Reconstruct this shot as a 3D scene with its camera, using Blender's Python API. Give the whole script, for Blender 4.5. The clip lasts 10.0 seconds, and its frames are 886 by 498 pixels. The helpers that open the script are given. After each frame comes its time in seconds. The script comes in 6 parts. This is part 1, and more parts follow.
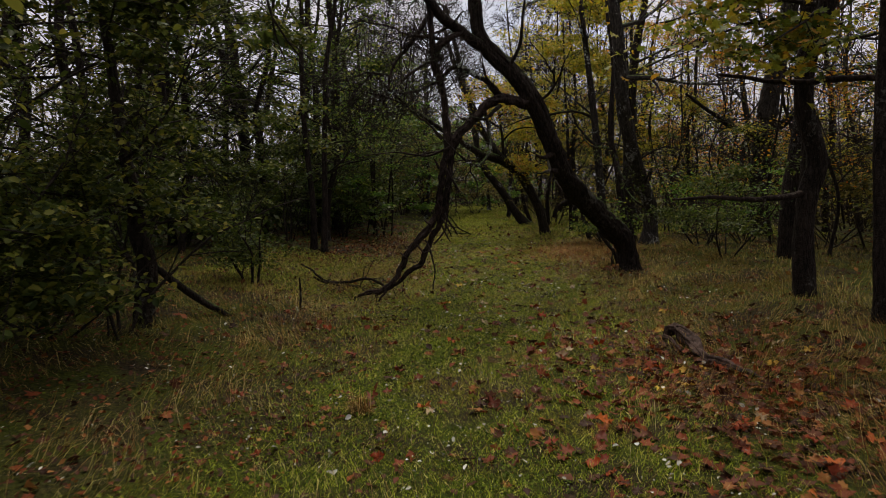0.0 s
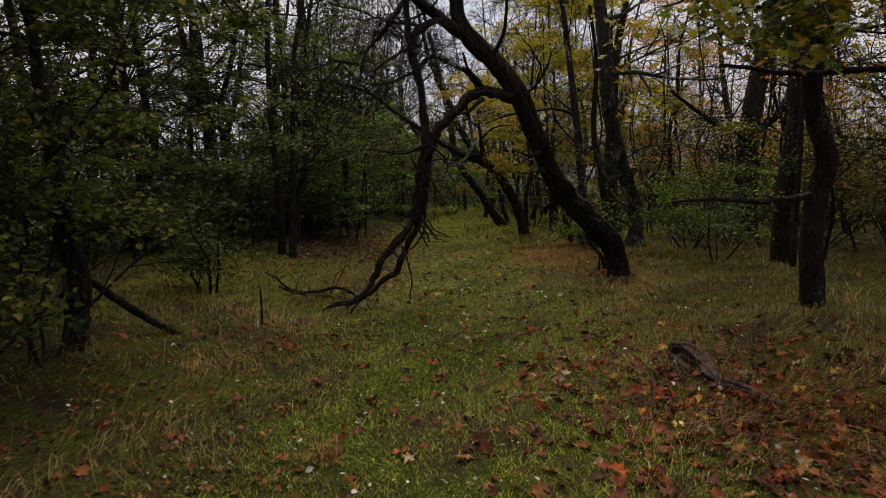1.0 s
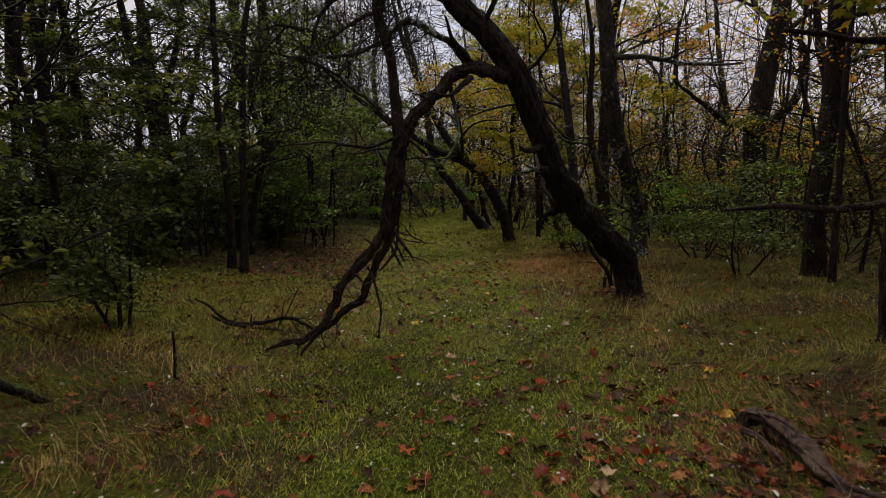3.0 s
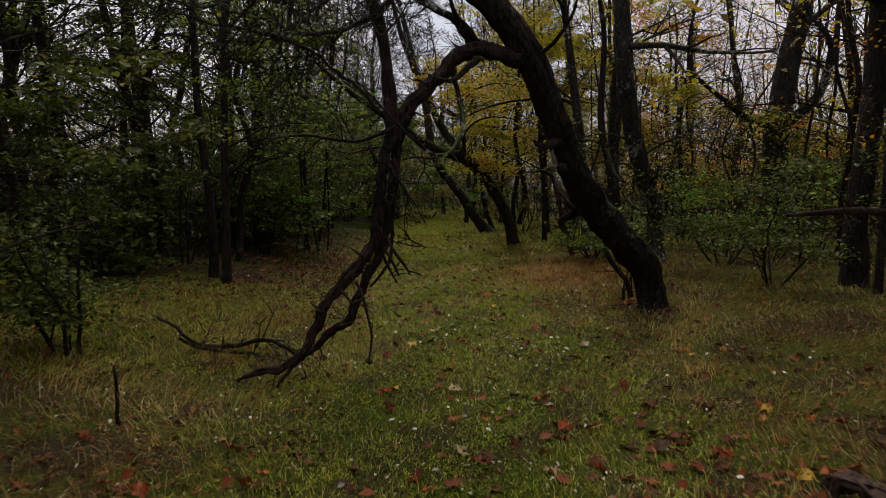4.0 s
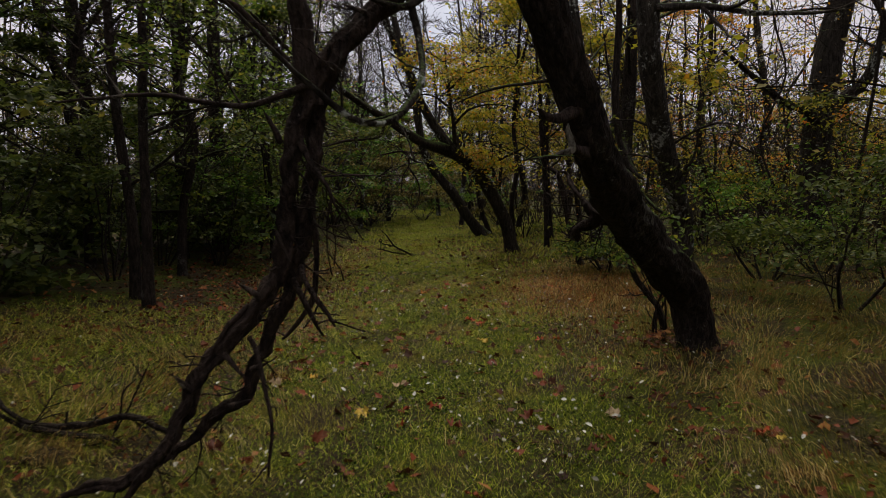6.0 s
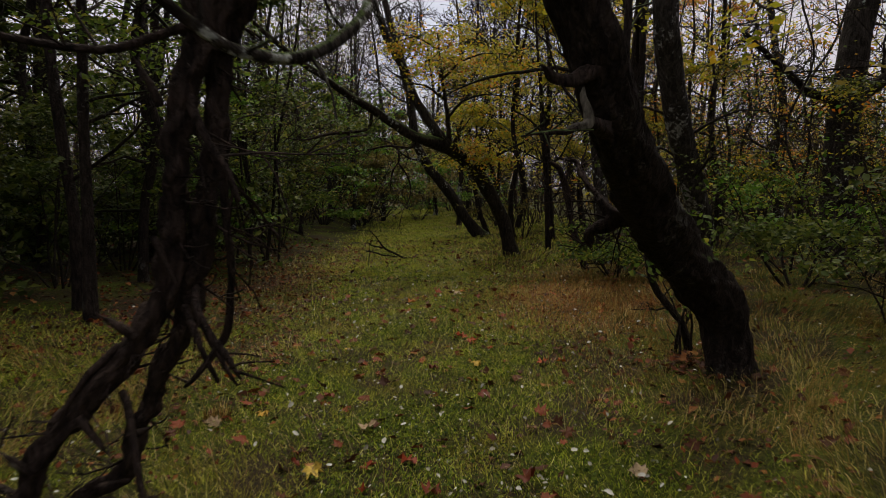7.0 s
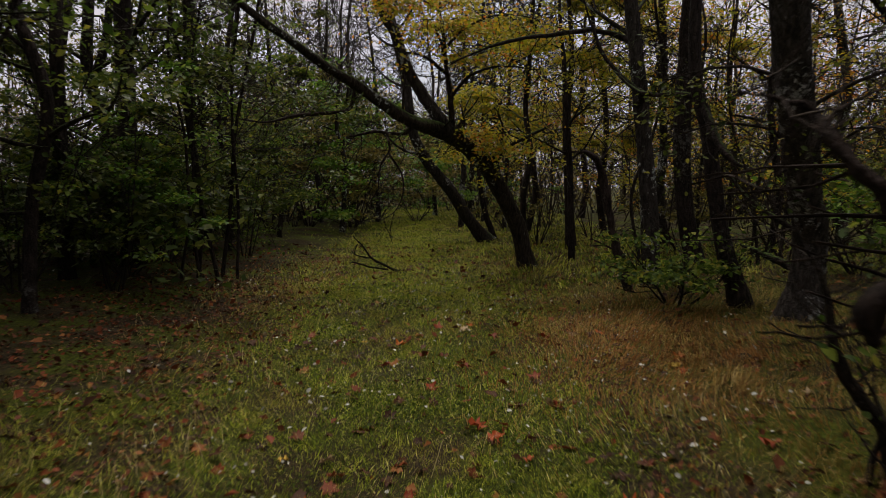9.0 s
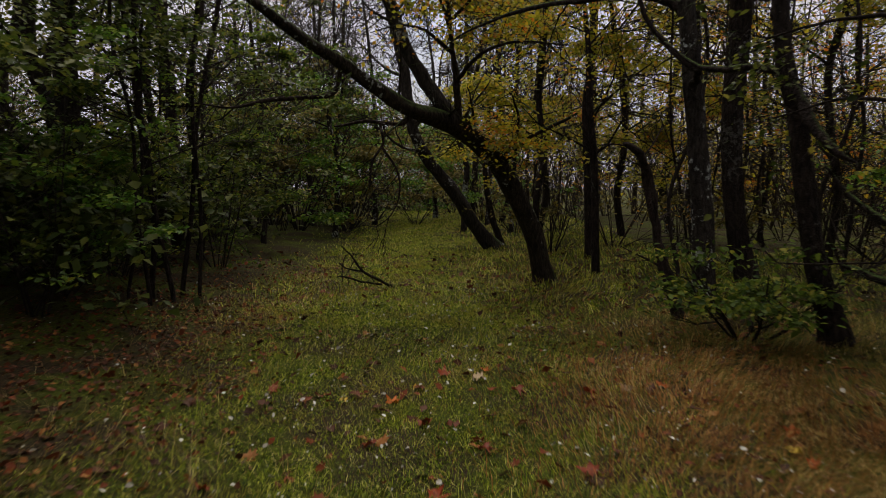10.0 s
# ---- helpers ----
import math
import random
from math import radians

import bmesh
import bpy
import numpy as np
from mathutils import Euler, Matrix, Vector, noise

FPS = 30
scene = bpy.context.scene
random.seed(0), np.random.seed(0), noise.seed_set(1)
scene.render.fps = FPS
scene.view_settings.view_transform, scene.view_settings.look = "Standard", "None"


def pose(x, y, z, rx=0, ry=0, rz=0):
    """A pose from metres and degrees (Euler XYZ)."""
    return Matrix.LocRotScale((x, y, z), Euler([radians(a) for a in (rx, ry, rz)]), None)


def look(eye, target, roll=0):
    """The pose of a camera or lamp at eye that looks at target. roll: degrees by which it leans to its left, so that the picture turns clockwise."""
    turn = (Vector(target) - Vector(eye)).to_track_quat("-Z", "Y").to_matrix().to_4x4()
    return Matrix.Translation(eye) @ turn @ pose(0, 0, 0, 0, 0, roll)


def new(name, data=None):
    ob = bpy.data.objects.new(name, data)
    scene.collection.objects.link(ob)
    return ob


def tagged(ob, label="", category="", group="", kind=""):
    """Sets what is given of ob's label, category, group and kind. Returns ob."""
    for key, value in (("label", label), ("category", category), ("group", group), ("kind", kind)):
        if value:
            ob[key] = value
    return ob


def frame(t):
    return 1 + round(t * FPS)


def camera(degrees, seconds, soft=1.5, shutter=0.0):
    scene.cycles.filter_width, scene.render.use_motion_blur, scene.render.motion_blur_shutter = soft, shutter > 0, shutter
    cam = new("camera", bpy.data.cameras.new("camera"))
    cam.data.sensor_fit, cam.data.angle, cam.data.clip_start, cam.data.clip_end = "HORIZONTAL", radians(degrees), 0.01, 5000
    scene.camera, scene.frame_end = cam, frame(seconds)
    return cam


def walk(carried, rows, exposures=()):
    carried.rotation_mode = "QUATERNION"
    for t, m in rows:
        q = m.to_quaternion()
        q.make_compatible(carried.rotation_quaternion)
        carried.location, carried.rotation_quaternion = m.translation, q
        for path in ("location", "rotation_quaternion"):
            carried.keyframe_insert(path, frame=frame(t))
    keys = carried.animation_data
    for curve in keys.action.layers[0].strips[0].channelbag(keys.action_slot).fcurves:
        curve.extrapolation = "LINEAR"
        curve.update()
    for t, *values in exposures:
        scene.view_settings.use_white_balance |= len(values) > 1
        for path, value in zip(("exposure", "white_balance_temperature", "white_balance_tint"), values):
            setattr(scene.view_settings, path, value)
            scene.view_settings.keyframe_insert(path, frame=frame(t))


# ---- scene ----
cam = camera(64.6, 10.0, soft=0.8, shutter=0.5)
METRES, EYE, TILT, LEAN, TURN = 11.364, 1.5, 0.0, 0.0, 4.0
ROWS = [
    (0.0, 0.0, 0.0, 0.0, 0.01, -5.17, -0.15),
    (0.5, -0.0021, 0.0351, -0.0004, -1.04, -5.15, -0.19),
    (1.0, -0.003, 0.071, 0.0005, -2.06, -5.16, -0.17),
    (1.5, -0.0031, 0.1089, 0.0011, -2.94, -5.17, -0.14),
    (2.0, -0.002, 0.1508, 0.002, -3.59, -5.18, -0.13),
    (2.5, -0.0001, 0.1944, 0.0028, -3.92, -5.17, -0.16),
    (4.0, 0.0071, 0.3235, 0.0029, -3.94, -5.05, 0.04),
    (4.5, 0.0122, 0.3705, 0.0029, -3.95, -5.05, 0.09),
    (5.0, 0.0203, 0.4174, 0.0031, -3.96, -5.05, 0.12),
    (5.5, 0.031, 0.4648, 0.0024, -3.96, -5.04, 0.17),
    (7.0, 0.0596, 0.6051, -0.0036, -3.99, -5.04, 0.19),
    (7.5, 0.0654, 0.6545, -0.0051, -4.02, -5.04, 0.1),
    (8.0, 0.0688, 0.7095, -0.0054, -4.01, -5.06, 0.11),
    (8.5, 0.0704, 0.7711, -0.0054, -4.02, -5.1, 0.01),
    (9.0, 0.0734, 0.84, -0.0058, -4.03, -5.17, -0.05),
    (9.5, 0.0761, 0.9158, -0.0062, -4.06, -5.14, -0.19),
    (10.0, 0.0792, 0.9938, -0.0062, -4.05, -5.09, -0.17),
]
walk(cam, [(t, pose(0, 0, EYE, TILT, LEAN, TURN) @ pose(METRES * x, METRES * y, METRES * z, 90 + pitch, roll, yaw)) for t, x, y, z, yaw, pitch, roll in ROWS])

# ---------------------------------------------------------------- light
world = bpy.data.worlds.new("world")
scene.world = world
world.use_nodes = True
wn, wl = world.node_tree.nodes, world.node_tree.links
wn.clear()
sky = wn.new("ShaderNodeTexSky")
sky.sky_type = "NISHITA"
sky.sun_disc = False
sky.sun_elevation, sky.sun_rotation = radians(62), radians(-4)
sky.air_density, sky.dust_density = 1.0, 2.0
w_co = wn.new("ShaderNodeTexCoord")
w_noise = wn.new("ShaderNodeTexNoise")
w_noise.inputs["Scale"].default_value = 2.2
w_noise.inputs["Detail"].default_value = 6
w_ramp = wn.new("ShaderNodeValToRGB")
w_ramp.color_ramp.elements[0].position, w_ramp.color_ramp.elements[1].position = 0.30, 0.48
w_ramp.color_ramp.elements[0].color = (0.55, 0.55, 0.55, 1)
w_cloud = wn.new("ShaderNodeRGB")
w_cloud.outputs[0].default_value = (4.7, 4.45, 4.75, 1)
w_mix = wn.new("ShaderNodeMix")
w_mix.data_type = "RGBA"
w_bg = wn.new("ShaderNodeBackground")
w_bg.inputs["Strength"].default_value = 0.10
w_out = wn.new("ShaderNodeOutputWorld")
wl.new(w_co.outputs["Generated"], w_noise.inputs["Vector"])
wl.new(w_noise.outputs["Fac"], w_ramp.inputs["Fac"])
wl.new(w_ramp.outputs["Color"], w_mix.inputs["Factor"])
wl.new(sky.outputs["Color"], w_mix.inputs["A"])
wl.new(w_cloud.outputs[0], w_mix.inputs["B"])
w_sep = wn.new("ShaderNodeSeparateXYZ")
wl.new(w_co.outputs["Generated"], w_sep.inputs[0])
w_lift = wn.new("ShaderNodeMapRange")
w_lift.inputs["To Min"].default_value, w_lift.inputs["To Max"].default_value = 0.60, 1.40
wl.new(w_sep.outputs["Z"], w_lift.inputs["Value"])
w_tone = wn.new("ShaderNodeVectorMath")
w_tone.operation = "SCALE"
wl.new(w_mix.outputs["Result"], w_tone.inputs[0])
wl.new(w_lift.outputs["Result"], w_tone.inputs["Scale"])
wl.new(w_tone.outputs["Vector"], w_bg.inputs["Color"])
wl.new(w_bg.outputs[0], w_out.inputs["Surface"])

sun_data = bpy.data.lights.new("sun", "SUN")
sun_data.energy, sun_data.angle, sun_data.color = 1.5, radians(35), (1.0, 0.90, 0.72)
sun = new("sun", sun_data)
sun.matrix_world = look((-1, 16, 30), (0, 0, 0))
scene.view_settings.exposure = 0.92

# ---------------------------------------------------------------- materials


def material(name):
    m = bpy.data.materials.new(name)
    m.use_nodes = True
    n, l = m.node_tree.nodes, m.node_tree.links
    return m, n, l, n["Principled BSDF"]


def ramp(n, stops):
    r = n.new("ShaderNodeValToRGB")
    e = r.color_ramp.elements
    while len(e) < len(stops):
        e.new(0.5)
    for k, (p, c) in zip(e, stops):
        k.position, k.color = p, (*c, 1)
    return r


def noise_node(n, l, scale, detail=4, rough=0.6, stretch=None):
    g = n.new("ShaderNodeNewGeometry")
    t = n.new("ShaderNodeTexNoise")
    t.inputs["Scale"].default_value, t.inputs["Detail"].default_value, t.inputs["Roughness"].default_value = scale, detail, rough
    if stretch:
        m = n.new("ShaderNodeMapping")
        m.inputs["Scale"].default_value = stretch
        l.new(g.outputs["Position"], m.inputs["Vector"])
        l.new(m.outputs[0], t.inputs["Vector"])
    else:
        l.new(g.outputs["Position"], t.inputs["Vector"])
    return t


def mixed(n, l, fac, a, b):
    m = n.new("ShaderNodeMix")
    m.data_type = "RGBA"
    l.new(fac, m.inputs["Factor"])
    for s, k in ((a, "A"), (b, "B")):
        if isinstance(s, tuple):
            m.inputs[k].default_value = (*s, 1)
        else:
            l.new(s, m.inputs[k])
    return m.outputs["Result"]


def bark(name, dark, light, moss=0.0, lichen=0.0, ridge=26.0, rough=0.8, plates=0.5, spot=(0.36, 0.38, 0.34)):
    m, n, l, p = material(name)
    fine = noise_node(n, l, ridge, 6, 0.65, (1, 1, 0.28))
    broad = noise_node(n, l, 3.0, 3)
    base = ramp(n, [(0.38, dark), (0.60, light)])
    l.new(fine.outputs["Fac"], base.inputs["Fac"])
    col = base.outputs["Color"]
    tone = ramp(n, [(0.35, tuple(c * 0.6 for c in dark)), (0.7, light)])
    l.new(broad.outputs["Fac"], tone.inputs["Fac"])
    half = n.new("ShaderNodeValue")
    half.outputs[0].default_value = 0.35
    col = mixed(n, l, half.outputs[0], col, tone.outputs["Color"])
    if lichen:
        spots = noise_node(n, l, 16.0, 5, 0.7)
        patch = noise_node(n, l, 1.6, 2)
        add = n.new("ShaderNodeMath")
        add.operation = "MULTIPLY"
        l.new(spots.outputs["Fac"], add.inputs[0])
        l.new(patch.outputs["Fac"], add.inputs[1])
        cut = ramp(n, [(0.36 - 0.08 * lichen, (0, 0, 0)), (0.40 - 0.08 * lichen, (1, 1, 1))])
        l.new(add.outputs[0], cut.inputs["Fac"])
        col = mixed(n, l, cut.outputs["Color"], col, spot)
    if moss:
        g = n.new("ShaderNodeNewGeometry")
        s = n.new("ShaderNodeSeparateXYZ")
        l.new(g.outputs["Normal"], s.inputs[0])
        patch = noise_node(n, l, 7.0, 5, 0.7)
        add = n.new("ShaderNodeMath")
        add.operation = "MULTIPLY"
        l.new(s.outputs["Z"], add.inputs[0])
        l.new(patch.outputs["Fac"], add.inputs[1])
        cut = ramp(n, [(0.34 - 0.25 * moss, (0, 0, 0)), (0.50 - 0.25 * moss, (1, 1, 1))])
        l.new(add.outputs[0], cut.inputs["Fac"])
        col = mixed(n, l, cut.outputs["Color"], col, (0.05, 0.075, 0.018))
    p.inputs["Roughness"].default_value = rough
    p.inputs["Specular IOR Level"].default_value = 0.05
    # bark plates with wandering cracks between them
    bend = n.new("ShaderNodeVectorMath")
    bend.operation = "MULTIPLY_ADD"
    wander = noise_node(n, l, 9.0, 3)
    l.new(wander.outputs["Color"], bend.inputs[0])
    bend.inputs[1].default_value = (0.10, 0.10, 0.10)
    l.new(fine.inputs["Vector"].links[0].from_socket, bend.inputs[2])
    plate = n.new("ShaderNodeTexVoronoi")
    plate.feature = "DISTANCE_TO_EDGE"
    plate.inputs["Scale"].default_value = ridge * 0.9
    l.new(bend.outputs["Vector"], plate.inputs["Vector"])
    crack = ramp(n, [(0.0, (1 - plates, 1 - plates, 1 - plates)), (0.25, (1, 1, 1))])
    l.new(plate.outputs["Distance"], crack.inputs["Fac"])
    high = n.new("ShaderNodeMath")
    high.operation = "ADD"
    l.new(fine.outputs["Fac"], high.inputs[0])
    l.new(crack.outputs["Color"], high.inputs[1])
    col = mixed(n, l, crack.outputs["Color"], tuple(c * 0.8 for c in dark), col)
    l.new(col, p.inputs["Base Color"])
    b = n.new("ShaderNodeBump")
    b.inputs["Strength"].default_value, b.inputs["Distance"].default_value = 1.0, 0.014
    l.new(high.outputs[0], b.inputs["Height"])
    l.new(b.outputs[0], p.inputs["Normal"])
    return m


def foliage(name, stops, rough=0.5, through_light=0.4, patchy=0.0, patch_colour=(0.1, 0.08, 0.02), spread=0.35, per_object=False, spots=False, gloss=0.22):
    m, n, l, p = material(name)
    if per_object:
        g = n.new("ShaderNodeObjectInfo")
        rnd = g.outputs["Random"]
    else:
        g = n.new("ShaderNodeNewGeometry")
        rnd = g.outputs["Random Per Island"]
    r = ramp(n, stops)
    l.new(rnd, r.inputs["Fac"])
    col = r.outputs["Color"]
    if patchy:
        broad = noise_node(n, l, spread, 3, 0.6)
        cut = ramp(n, [(0.5, (0, 0, 0)), (0.66, (patchy, patchy, patchy))])
        l.new(broad.outputs["Fac"], cut.inputs["Fac"])
        col = mixed(n, l, cut.outputs["Color"], col, patch_colour)
    if spots:
        sp = noise_node(n, l, 45.0, 3, 0.6)
        cut = ramp(n, [(0.52, (0, 0, 0)), (0.66, (0.75, 0.75, 0.75))])
        l.new(sp.outputs["Fac"], cut.inputs["Fac"])
        col = mixed(n, l, cut.outputs["Color"], col, (0.06, 0.03, 0.015))
    l.new(col, p.inputs["Base Color"])
    p.inputs["Roughness"].default_value = rough
    p.inputs["Specular IOR Level"].default_value = gloss
    t = n.new("ShaderNodeBsdfTranslucent")
    l.new(col, t.inputs["Color"])
    mix = n.new("ShaderNodeMixShader")
    mix.inputs[0].default_value = through_light
    l.new(p.outputs[0], mix.inputs[1])
    l.new(t.outputs[0], mix.inputs[2])
    l.new(mix.outputs[0], n["Material Output"].inputs["Surface"])
    return m


BARK_DARK = bark("wet_dark_bark", (0.006, 0.005, 0.004), (0.042, 0.031, 0.025), moss=0.35, lichen=0.1, ridge=30, spot=(0.075, 0.07, 0.06))
BARK_MOSSY = bark("mossy_bark", (0.008, 0.0065, 0.005), (0.052, 0.040, 0.028), moss=0.7, lichen=0.25, ridge=26)
BARK_DEAD = bark("dead_wood", (0.005, 0.004, 0.0035), (0.050, 0.035, 0.028), lichen=0.1, ridge=34, plates=0.3, spot=(0.14, 0.12, 0.10))
BARK_GREY = bark("grey_lichen_bark", (0.009, 0.0075, 0.006), (0.052, 0.043, 0.035), moss=0.2, lichen=0.5, ridge=24)
BARK_PATCHED = bark("pale_patched_bark", (0.012, 0.010, 0.008), (0.075, 0.064, 0.054), moss=0.2, lichen=0.8, ridge=24, spot=(0.28, 0.28, 0.26))
BARK_THIN = bark("thin_bark", (0.009, 0.007, 0.006), (0.050, 0.039, 0.030), ridge=40)
BARK_PALE = bark("bare_pale_wood", (0.034, 0.030, 0.024), (0.15, 0.135, 0.105), ridge=50, plates=0.1)
BARK_FAR = bark("distant_bark", (0.020, 0.015, 0.012), (0.075, 0.057, 0.043), ridge=12)
LOG_ROT = bark("rotten_log_wood", (0.014, 0.010, 0.008), (0.11, 0.072, 0.058), ridge=22, plates=0.1)

LEAF_GREEN = foliage("dark_green_leaf", [(0.0, (0.022, 0.043, 0.007)), (0.4, (0.059, 0.095, 0.013)), (0.8, (0.126, 0.172, 0.023)), (1.0, (0.238, 0.216, 0.029))], rough=0.5, through_light=0.5, gloss=0.09)
# Dark leaf; part of its darkness is thicket shade put into the colour.
LEAF_DARK_SHADE = foliage("dark_leaf_with_shade", [(0.0, (0.023, 0.037, 0.008)), (0.5, (0.051, 0.073, 0.013)), (1.0, (0.122, 0.134, 0.022))], rough=0.42, gloss=0.1)
LEAF_FRESH = foliage("fresh_green_leaf", [(0.0, (0.040, 0.095, 0.010)), (0.6, (0.094, 0.189, 0.019)), (1.0, (0.215, 0.291, 0.029))], rough=0.42, gloss=0.12)
LEAF_FAR = foliage("distant_olive_leaf", [(0.0, (0.050, 0.050, 0.012)), (0.5, (0.112, 0.100, 0.022)), (1.0, (0.213, 0.160, 0.035))], rough=0.5, gloss=0.08)
LEAF_OLIVE = foliage("olive_green_leaf", [(0.0, (0.018, 0.028, 0.006)), (0.5, (0.050, 0.066, 0.011)), (0.85, (0.112, 0.122, 0.019)), (1.0, (0.197, 0.171, 0.029))], rough=0.5, through_light=0.42, gloss=0.08)
LEAF_YELLOW = foliage("yellow_green_leaf", [(0.0, (0.11, 0.130, 0.012)), (0.5, (0.25, 0.240, 0.018)), (0.88, (0.43, 0.335, 0.025)), (1.0, (0.45, 0.21, 0.015))], rough=0.45, through_light=0.55, gloss=0.1)
LEAF_MAPLE = foliage("maple_leaf_turning", [(0.0, (0.065, 0.101, 0.014)), (0.45, (0.144, 0.166, 0.018)), (0.8, (0.288, 0.245, 0.022)), (1.0, (0.360, 0.173, 0.014))], rough=0.45, through_light=0.5)
LEAF_ORANGE = foliage("orange_leaf", [(0.0, (0.22, 0.15, 0.012)), (0.5, (0.40, 0.21, 0.014)), (1.0, (0.46, 0.12, 0.012))], rough=0.45, through_light=0.55, gloss=0.1)
GRASS_GREEN = foliage("green_grass", [(0.0, (0.023, 0.038, 0.004)), (0.35, (0.107, 0.160, 0.010)), (0.7, (0.338, 0.419, 0.026)), (0.9, (0.595, 0.599, 0.080)), (1.0, (0.842, 0.759, 0.280))], rough=0.5, through_light=0.16, patchy=0.45, patch_colour=(0.36, 0.25, 0.05), spread=1.3, gloss=0.05)
GRASS_DRY = foliage("dry_straw_grass", [(0.0, (0.042, 0.018, 0.007)), (0.4, (0.179, 0.098, 0.028)), (0.75, (0.462, 0.304, 0.090)), (1.0, (0.819, 0.627, 0.280))], rough=0.55, through_light=0.12, patchy=0.6, patch_colour=(0.22, 0.10, 0.03), spread=0.9, gloss=0.05)
# Olive side grass, darkened in colour for the shade beside the path.
GRASS_ROUGH = foliage("olive_grass_edge_shade", [(0.0, (0.016, 0.021, 0.004)), (0.45, (0.077, 0.086, 0.010)), (0.8, (0.225, 0.211, 0.032)), (1.0, (0.495, 0.414, 0.144))], rough=0.5, through_light=0.14, patchy=0.7, patch_colour=(0.20, 0.11, 0.03), spread=1.1, gloss=0.05)
STRAW = foliage("pale_straw", [(0.0, (0.22, 0.13, 0.04)), (0.5, (0.46, 0.34, 0.13)), (1.0, (0.66, 0.55, 0.28))], rough=0.6, through_light=0.2, gloss=0.08)
RUST = foliage("rusty_grass", [(0.0, (0.10, 0.035, 0.012)), (0.5, (0.30, 0.125, 0.035)), (1.0, (0.46, 0.25, 0.08))], rough=0.6, through_light=0.2, gloss=0.06)
WEED = foliage("clover_leaf", [(0.0, (0.010, 0.021, 0.003)), (0.55, (0.048, 0.074, 0.006)), (0.9, (0.120, 0.155, 0.013)), (1.0, (0.256, 0.260, 0.048))], rough=0.5, through_light=0.2, gloss=0.04)
LITTER_RED = foliage("fallen_red_leaf", [(0.0, (0.06, 0.014, 0.006)), (0.4, (0.14, 0.023, 0.008)), (0.8, (0.25, 0.042, 0.010)), (1.0, (0.38, 0.10, 0.015))], rough=0.5, through_light=0.15, per_object=True, spots=True, gloss=0.1)
LITTER_YELLOW = foliage("fallen_yellow_leaf", [(0.0, (0.36, 0.19, 0.02)), (1.0, (0.46, 0.33, 0.05))], rough=0.5, through_light=0.15, per_object=True, spots=True, gloss=0.1)
LITTER_TAN = foliage("fallen_tan_leaf", [(0.0, (0.15, 0.085, 0.04)), (1.0, (0.36, 0.27, 0.16))], rough=0.55, through_light=0.15, per_object=True, spots=True, gloss=0.1)
LITTER_MIX = foliage("fallen_leaf_litter", [(0.0, (0.025, 0.011, 0.006)), (0.5, (0.075, 0.026, 0.011)), (0.85, (0.15, 0.034, 0.011)), (1.0, (0.24, 0.11, 0.03))], rough=0.55, through_light=0.1, gloss=0.08)
LITTER_PALE = foliage("pale_fallen_leaf", [(0.0, (0.16, 0.15, 0.11)), (0.5, (0.34, 0.33, 0.28)), (1.0, (0.58, 0.57, 0.52))], rough=0.5, through_light=0.1, gloss=0.1)


def ground_material():
    m, n, l, p = material("forest_soil")
    fine = noise_node(n, l, 38.0, 6, 0.7)
    broad = noise_node(n, l, 1.1, 4, 0.6)
    a = ramp(n, [(0.34, (0.008, 0.006, 0.004)), (0.55, (0.034, 0.024, 0.010)), (0.72, (0.09, 0.058, 0.022))])
    b = ramp(n, [(0.34, (0.012, 0.016, 0.002)), (0.55, (0.05, 0.062, 0.005)), (0.72, (0.13, 0.135, 0.012))])
    l.new(fine.outputs["Fac"], a.inputs["Fac"])
    l.new(fine.outputs["Fac"], b.inputs["Fac"])
    c = ramp(n, [(0.42, (0, 0, 0)), (0.58, (1, 1, 1))])
    l.new(broad.outputs["Fac"], c.inputs["Fac"])
    l.new(mixed(n, l, c.outputs["Color"], a.outputs["Color"], b.outputs["Color"]), p.inputs["Base Color"])
    p.inputs["Roughness"].default_value = 0.95
    p.inputs["Specular IOR Level"].default_value = 0.1
    bump = n.new("ShaderNodeBump")
    bump.inputs["Strength"].default_value, bump.inputs["Distance"].default_value = 1.0, 0.03
    l.new(fine.outputs["Fac"], bump.inputs["Height"])
    l.new(bump.outputs[0], p.inputs["Normal"])
    return m


SOIL = ground_material()

